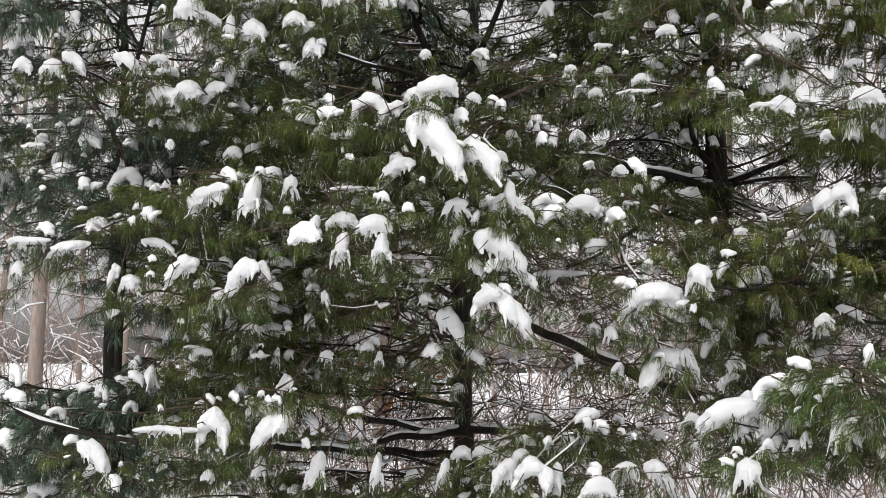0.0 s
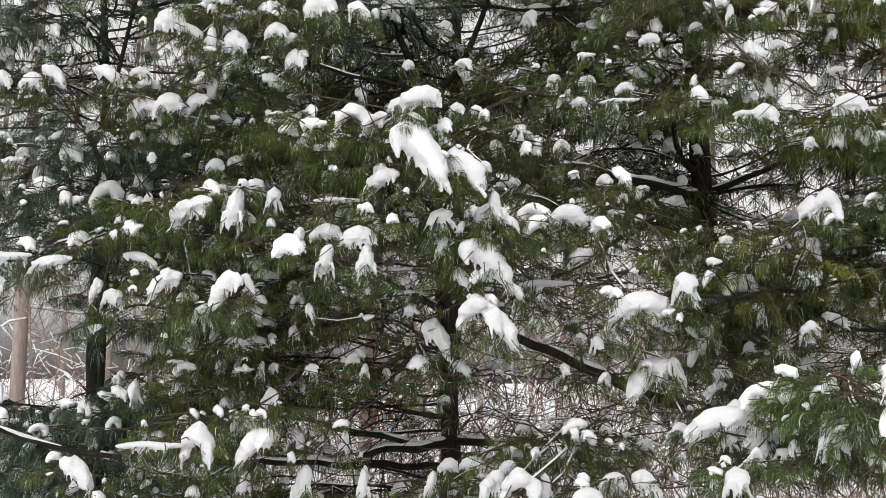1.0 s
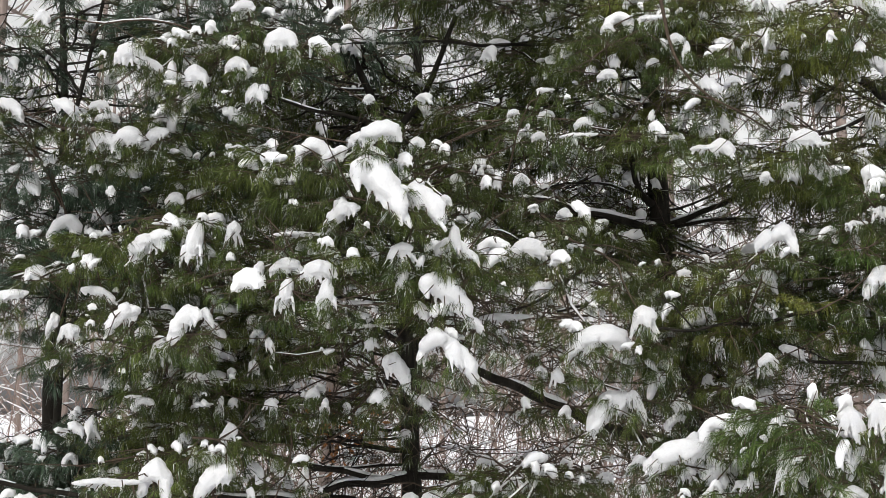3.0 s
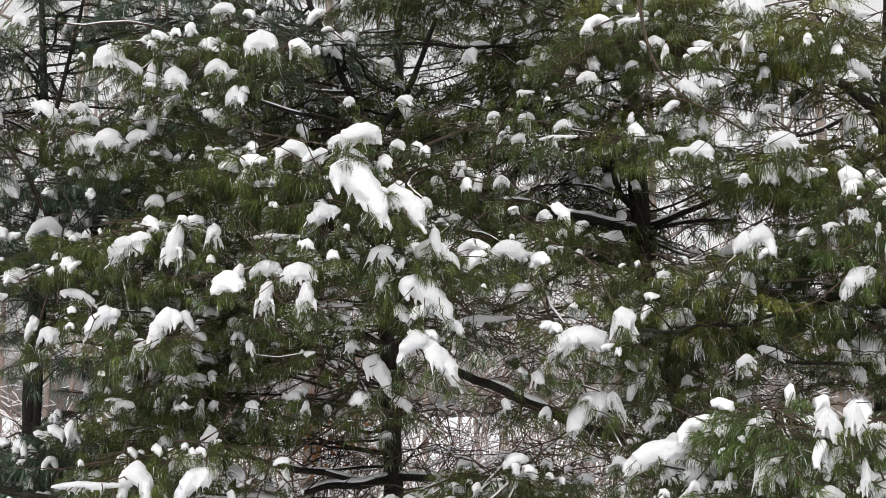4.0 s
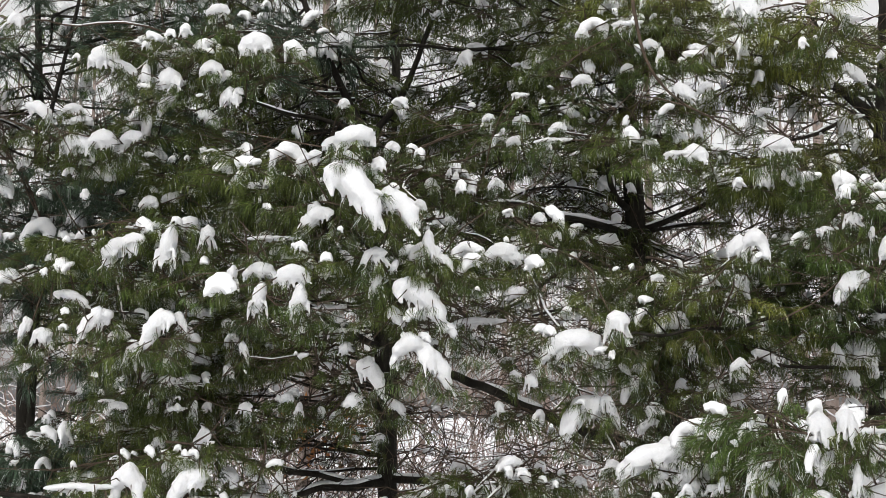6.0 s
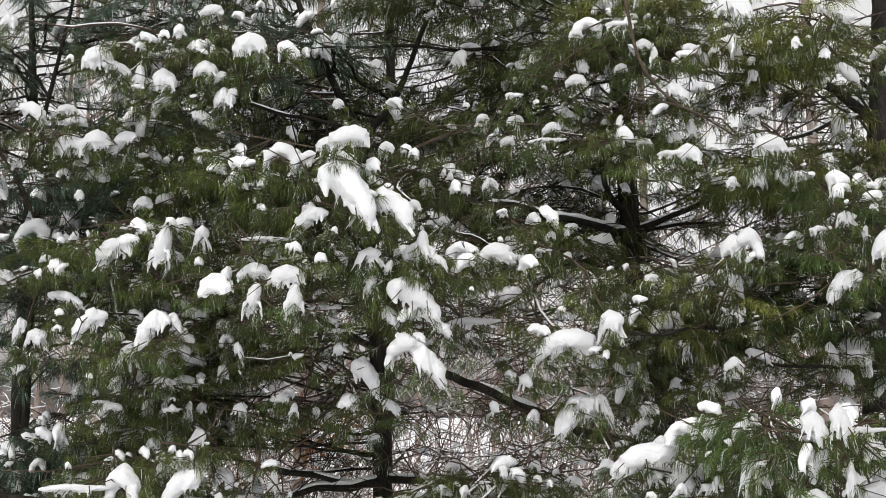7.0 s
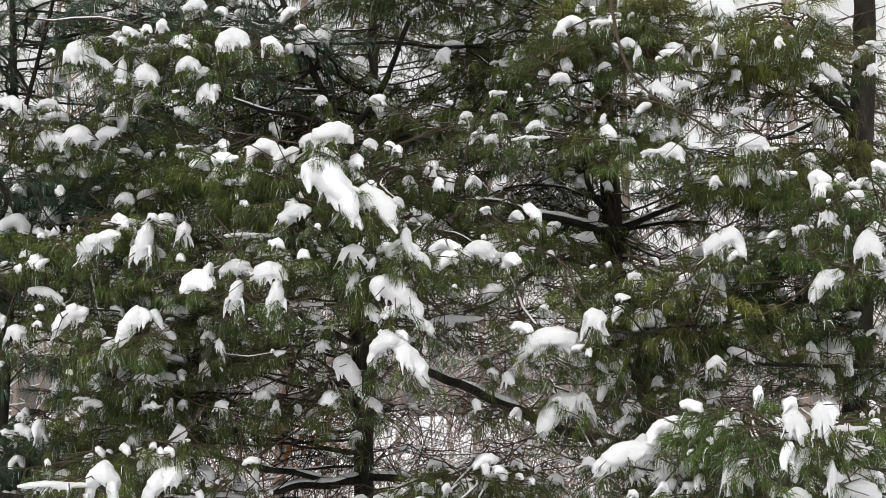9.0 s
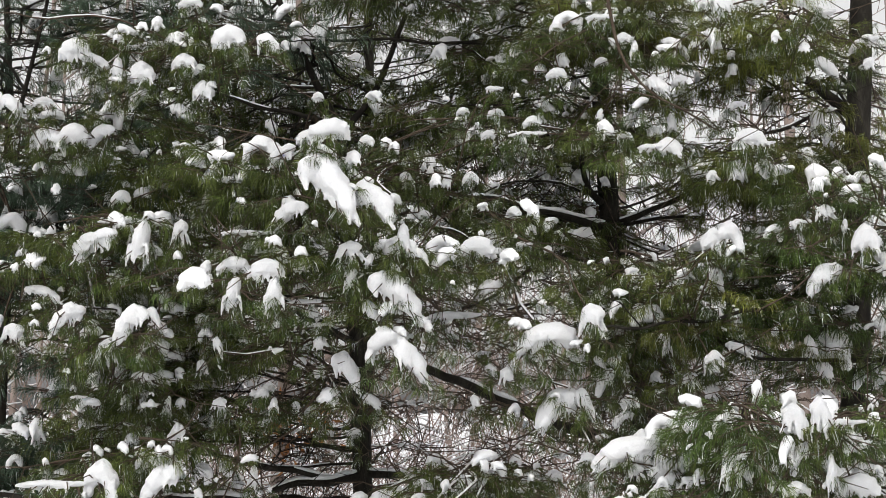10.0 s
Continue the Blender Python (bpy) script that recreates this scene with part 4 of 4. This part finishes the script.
clump(middle_pine, "tongue_l", -1.152, 4.449, 1.916, 0.152, 0.169)
clump(middle_pine, "tongue_r", -0.025, 4.298, 1.914, 0.076, 0.076)
clump(middle_pine, "splay", -1.710, 4.773, 1.911, 0.121, 0.098)
clump(middle_pine, "dome", -0.091, 4.455, 1.877, 0.065, 0.048)
clump(middle_pine, "dome", 0.457, 4.505, 1.876, 0.215, 0.127)
clump(middle_pine, "tongue_r", -0.878, 4.821, 1.858, 0.042, 0.099)
clump(middle_pine, "bar", 0.223, 5.024, 1.849, 0.068, 0.039)
clump(middle_pine, "tongue_l", 0.381, 4.490, 1.844, 0.136, 0.114)
clump(middle_pine, "arch", -0.164, 4.259, 1.832, 0.145, 0.133)
clump(middle_pine, "splay", -1.299, 4.664, 1.829, 0.100, 0.109)
clump(middle_pine, "egg", -1.162, 4.665, 1.818, 0.050, 0.073)
clump(middle_pine, "tongue_r", -0.070, 4.219, 1.760, 0.127, 0.172)
clump(middle_pine, "tongue_r", -0.334, 4.675, 1.746, 0.114, 0.177)
clump(middle_pine, "splay", -1.232, 4.959, 1.740, 0.111, 0.063)
clump(middle_pine, "dome", -0.696, 5.005, 1.698, 0.053, 0.053)
clump(middle_pine, "dome", -0.443, 5.047, 1.684, 0.068, 0.044)
clump(middle_pine, "dome", -0.717, 4.968, 1.676, 0.058, 0.058)
clump(middle_pine, "bar", -1.490, 4.969, 1.664, 0.063, 0.034)
clump(middle_pine, "dome", -1.430, 4.973, 1.640, 0.067, 0.043)
clump(middle_pine, "egg", -1.230, 5.015, 1.631, 0.053, 0.087)
clump(middle_pine, "tongue_r", -0.234, 4.742, 1.629, 0.083, 0.083)
clump(middle_pine, "splay", -0.895, 4.974, 1.628, 0.087, 0.063)
clump(middle_pine, "egg", -1.106, 4.934, 1.628, 0.048, 0.091)
clump(middle_pine, "egg", -0.659, 4.934, 1.626, 0.062, 0.076)
clump(middle_pine, "tongue_r", 0.613, 4.623, 1.615, 0.081, 0.143)
clump(middle_pine, "tongue_l", -0.527, 5.141, 1.590, 0.070, 0.085)
clump(middle_pine, "tongue_l", 0.499, 4.647, 1.588, 0.189, 0.207)
clump(middle_pine, "dome", -0.333, 5.154, 1.504, 0.060, 0.055)
clump(middle_pine, "tongue_l", -1.070, 4.915, 1.475, 0.085, 0.147)
clump(middle_pine, "dome", 0.611, 4.571, 1.413, 0.062, 0.057)
clump(middle_pine, "splay", -1.452, 5.007, 1.395, 0.087, 0.072)
clump(middle_pine, "dome", 0.019, 5.007, 1.395, 0.077, 0.058)
clump(middle_pine, "tongue_l", -1.169, 4.846, 1.390, 0.107, 0.098)
clump(middle_pine, "dome", 0.505, 4.855, 1.332, 0.070, 0.061)
clump(middle_pine, "splay", 0.279, 4.936, 1.328, 0.109, 0.076)
clump(middle_pine, "dome", 0.415, 4.855, 1.327, 0.075, 0.056)
clump(middle_pine, "egg", -0.739, 4.936, 1.325, 0.062, 0.109)
clump(middle_pine, "arch", -1.277, 4.583, 1.323, 0.145, 0.180)
clump(middle_pine, "bar", -1.455, 4.583, 1.321, 0.253, 0.075)
clump(middle_pine, "tongue_l", -1.050, 4.584, 1.315, 0.154, 0.167)
clump(middle_pine, "tongue_l", 0.184, 4.687, 1.304, 0.067, 0.072)
clump(middle_pine, "dome", 0.117, 4.689, 1.290, 0.072, 0.063)
clump(middle_pine, "dome", -0.048, 4.593, 1.254, 0.075, 0.066)
clump(middle_pine, "dome", -0.196, 4.866, 1.251, 0.107, 0.065)
clump(middle_pine, "dome", -0.298, 4.868, 1.237, 0.079, 0.075)
clump(middle_pine, "dome", 0.352, 4.499, 1.206, 0.107, 0.095)
clump(middle_pine, "arch", -0.004, 4.400, 1.192, 0.151, 0.139)
clump(middle_pine, "egg", 0.090, 4.502, 1.185, 0.082, 0.116)
clump(middle_pine, "tongue_l", -0.120, 4.503, 1.176, 0.095, 0.150)
clump(middle_pine, "tongue_r", -1.863, 4.877, 1.173, 0.140, 0.168)
clump(middle_pine, "egg", -0.363, 4.807, 1.170, 0.073, 0.124)
clump(middle_pine, "egg", -0.890, 4.807, 1.166, 0.119, 0.165)
clump(middle_pine, "egg", -0.643, 4.807, 1.166, 0.073, 0.170)
clump(middle_pine, "dome", 0.238, 4.303, 1.161, 0.127, 0.103)
clump(middle_pine, "egg", -1.160, 4.920, 1.155, 0.080, 0.113)
clump(near_pine, "dome", 1.855, 4.511, 2.554, 0.112, 0.090)
clump(near_pine, "bar", 1.687, 4.429, 2.420, 0.101, 0.035)
clump(near_pine, "splay", 1.470, 4.241, 2.321, 0.092, 0.071)
clump(near_pine, "bar", 1.377, 4.245, 2.292, 0.071, 0.050)
clump(near_pine, "egg", 1.541, 4.247, 2.275, 0.042, 0.071)
clump(near_pine, "dome", 1.581, 4.156, 2.207, 0.094, 0.127)
clump(near_pine, "dome", 1.714, 4.167, 2.126, 0.123, 0.103)
clump(near_pine, "tongue_l", 1.461, 4.276, 2.072, 0.134, 0.147)
clump(near_pine, "splay", 1.633, 4.029, 1.675, 0.117, 0.098)
clump(near_pine, "splay", 1.209, 3.640, 1.568, 0.091, 0.134)
clump(near_pine, "tongue_r", 1.032, 3.944, 1.560, 0.050, 0.080)
clump(near_pine, "bar", 1.290, 3.641, 1.560, 0.123, 0.046)
clump(near_pine, "splay", 1.133, 3.661, 1.559, 0.110, 0.113)
clump(near_pine, "tongue_l", 0.939, 3.944, 1.556, 0.088, 0.061)
clump(near_pine, "tongue_l", 1.101, 3.953, 1.496, 0.107, 0.110)
clump(near_pine, "dome", 0.794, 4.409, 1.482, 0.085, 0.098)
clump(near_pine, "tongue_l", 1.156, 3.676, 1.454, 0.071, 0.092)
clump(near_pine, "tongue_l", 0.718, 4.366, 1.431, 0.260, 0.155)
clump(near_pine, "splay", 0.996, 3.865, 1.403, 0.111, 0.156)
clump(near_pine, "egg", 1.248, 3.663, 1.403, 0.053, 0.130)
clump(near_pine, "tongue_l", 0.884, 4.374, 1.377, 0.172, 0.109)
clump(near_pine, "splay", 0.760, 4.375, 1.365, 0.080, 0.071)
clump(near_pine, "dome", 1.366, 3.771, 1.351, 0.130, 0.094)
clump(near_pine, "dome", 1.136, 3.670, 1.351, 0.091, 0.060)
clump(near_pine, "dome", 0.837, 4.282, 1.309, 0.074, 0.074)
clump(near_pine, "splay", 0.734, 4.091, 1.230, 0.125, 0.141)
clump(near_pine, "tongue_r", 0.470, 4.399, 1.198, 0.113, 0.139)

# ---- the boughs all round each trunk ----
middle_pine.fill(2.3, 3.9, 22, 1.15, dense=6)
middle_pine.fill(2.6, 4.3, 28, 1.4, toward=95, dense=7, pool=SPRAYS_BACK, bare=0.25)
middle_pine.twigs(0.9, 2.2, 24, 1.2)
forked_pine.fill(2.75, 4.3, 14, 1.2, toward=185, dense=6)
forked_pine.fill(3.0, 4.3, 8, 1.2, dense=6)
forked_pine.twigs(2.0, 3.1, 24, 1.1)
forked_pine.fill(2.35, 2.95, 4, 0.9, toward=20, spread=60, dense=5)
forked_pine.fill(2.9, 4.4, 22, 1.4, toward=170, dense=7, pool=SPRAYS_BACK, bare=0.25)
forked_pine.twigs(0.9, 2.4, 22, 1.3)
edge_pine.fill(1.0, 2.5, 9, 1.3, dense=6)
edge_pine.fill(2.9, 4.0, 5, 1.2, dense=6)
left_pine.fill(2.0, 3.15, 24, 1.3, toward=20, dense=6)
left_pine.fill(1.9, 3.0, 14, 1.6, toward=30, dense=7, pool=SPRAYS_BACK)
left_pine.fill(2.8, 4.1, 14, 2.0, toward=-10, spread=45, dense=9, size=1.1, bare=0.12)
left_pine.fill(2.25, 3.6, 14, 1.05, toward=-155, spread=40, dense=7, bare=0.15)
left_pine.fill(0.7, 1.45, 18, 1.4, dense=6)
left_pine.fill(2.25, 2.75, 6, 0.95, toward=-90, spread=50, dense=6)
left_pine.fill(0.9, 1.35, 6, 1.3, toward=-70, spread=45, dense=6)
edge_pine.twigs(1.2, 3.2, 18, 1.4)
forked_pine.twigs(1.0, 2.6, 16, 1.2)
left_pine.twigs(2.6, 3.8, 7, 1.1)
near_pine.fill(0.9, 2.2, 6, 0.95, toward=160, dense=5)
thin_pine.fill(2.6, 4.2, 4, 0.7, dense=4)
# upper crowns above the view, added to keep sky light off the boughs below
for tree, reach in ((middle_pine, 1.3), (forked_pine, 1.7), (edge_pine, 1.7), (left_pine, 1.6)):
    tree.fill(4.3, tree.stem[-1].z - 0.2, 14, reach, dense=4, pool=SPRAYS_BACK, size=2.1, dabs=0.5)
for place, reach, seed in (((-0.55, 8.8), 1.7, 41), ((-0.62, 10.6), 2.0, 43)):
    back = Pine([(place[0], place[1], -0.1), (place[0] + 0.1, place[1], 3.0), (place[0], place[1], 8.0)], 0.06,
                "dark pine deeper in the wood, dusted with snow", SPRAYS_BACK, seed)
    back.fill(2.3, 5.4, 30, reach, dense=6, size=1.3, dabs=0.7)


# ---- woods beyond ----
def hardwood(x, y, radius, height, seed, lean=0.0):
    rng = random.Random(seed)
    tree = tagged(new("bare_tree"), "bare brown hardwood tree standing in the snowy wood", "tree", "bare hardwoods beyond")
    tree.location = (x, y, -0.1)
    s = Soup()
    pts = [Vector((lean * t * height + 0.12 * math.sin(3 * t + seed), 0.1 * math.cos(2.2 * t + seed), t * height)) for t in (k / 14 for k in range(15))]
    s.tube(pts, [radius * (1 - 0.75 * k / 14) for k in range(15)], 8)
    part("trunk", s.mesh("trunk", [HAZED_BARK]), tree)
    for k in range(9):
        s = Soup()
        i = rng.randrange(2, 13)
        w, up = rng.uniform(0, 6.3), rng.uniform(0.1, 0.9)
        long = rng.uniform(0.8, 2.6)
        d = Vector((math.cos(w), math.sin(w), up)).normalized()
        a = pts[i]
        b = a + d * long * 0.5 + Vector((0, 0, rng.uniform(-0.15, 0.2)))
        c = a + d * long + Vector((0, 0, rng.uniform(-0.1, 0.5)))
        s.tube([p - a for p in (a, b, c)], [radius * 0.35, radius * 0.2, 0.006], 5)
        for _ in range(7):
            q = b.lerp(c, rng.random()) if rng.random() < 0.6 else a.lerp(b, rng.random())
            e = Vector((rng.uniform(-1, 1), rng.uniform(-1, 1), rng.uniform(-0.3, 0.9))).normalized() * rng.uniform(0.3, 0.9)
            s.tube([q - a, q + e * 0.5 - a, q + e + Vector((0, 0, 0.08)) - a], [0.011, 0.008, 0.004], 3)
        part("branch", s.mesh("branch", [HAZED_BARK]), tree, Matrix.Translation(a))


wood_rng = random.Random(21)
for k in range(34):
    far = wood_rng.uniform(11, 34)
    hardwood(wood_rng.uniform(-0.52, 0.5) * far, far, wood_rng.uniform(0.04, 0.10), wood_rng.uniform(8, 14), 300 + k, wood_rng.uniform(-0.06, 0.06))


def brush():
    """Bare brush and saplings between the trunks, far off; most of the twigs are white with snow."""
    rng, s = random.Random(8), Soup()
    for _ in range(1200):
        far = rng.uniform(9.5, 24)
        p = Vector((rng.uniform(-0.55, 0.52) * far, far, 0.0))
        tall = rng.uniform(0.6, 2.6) if rng.random() < 0.6 else rng.uniform(2.6, 6.5)
        d = Vector((rng.gauss(0, 0.45), rng.uniform(-0.4, 0.4), 1)).normalized()
        b = p + d * tall * 0.5
        c = p + d * tall + Vector((rng.uniform(-0.25, 0.25) * tall, 0, 0))
        s.tube([p, b, c], [0.008, 0.006, 0.003], 3, 0)
        for _ in range(7):
            q = p.lerp(b, rng.uniform(0.3, 1)) if rng.random() < 0.4 else b.lerp(c, rng.random())
            e = Vector((rng.uniform(-1, 1), rng.uniform(-1, 1), rng.uniform(-0.5, 0.7))) * rng.uniform(0.2, 0.8)
            m = q + e * 0.5 + Vector((0, 0, rng.uniform(-0.08, 0.08)))
            s.tube([q, m, q + e], [0.005, 0.004, 0.002], 3, 0)
            if rng.random() < 0.65:
                s.tube([q + e * 0.1 + Vector((0, 0, 0.009)), m + Vector((0, 0, 0.010)), q + e * 0.85 + Vector((0, 0, 0.007))], [0.006, 0.011, 0.006], 3, 1)
    return tagged(new("brush", s.mesh("brush", [HAZED_BRUSH, SNOW])), "tangle of bare brown twigs dusted with snow", "brush", kind="stuff")


brush()


def dead_leaves(x, y, z):
    """A few rust-coloured leaves that still hang on an understorey shrub."""
    rng, s = random.Random(3), Soup()
    for k in range(5):
        foot = Vector((x + rng.uniform(-0.1, 0.1), y, 0))
        s.tube([foot, Vector((x + rng.uniform(-0.2, 0.2), y, z * 0.6)), Vector((x + rng.uniform(-0.3, 0.3), y + rng.uniform(-0.2, 0.2), z + 0.25))],
               [0.008, 0.006, 0.003], 4, 1)
    for k in range(90):
        c = Vector((x + rng.gauss(0, 0.16), y + rng.gauss(0, 0.12), z + rng.gauss(0, 0.12)))
        a = Vector((rng.uniform(-1, 1), rng.uniform(-1, 1), rng.uniform(-1, 0.2))).normalized() * 0.045
        b = a.cross(Vector((rng.uniform(-1, 1), rng.uniform(-1, 1), rng.uniform(-1, 1)))).normalized() * 0.017
        i = len(s.v)
        s.v += [c - a, c + b - a * 0.1, c + a, c - b - a * 0.1, c + b.cross(a).normalized() * 0.006]
        s.f += [(i, i + 1, i + 4), (i + 1, i + 2, i + 4), (i + 2, i + 3, i + 4), (i + 3, i, i + 4)]
        s.s += [0] * 4
    leaf = textured("dead_leaf", [(0.3, (0.20, 0.08, 0.025)), (0.6, (0.38, 0.17, 0.06)), (0.8, (0.5, 0.28, 0.12))], 20, 0.7, 0.2)
    tagged(new("shrub", s.mesh("shrub", [leaf, TWIG])), "bare shrub holding rust-brown dead leaves", "shrub")


dead_leaves(-0.85, 7.4, 1.5)
tagged(new("snow_dusting", DABS.mesh("snow_dusting", [SNOW])), "small pads and ridges of snow on twigs and limbs", "snow", kind="stuff")
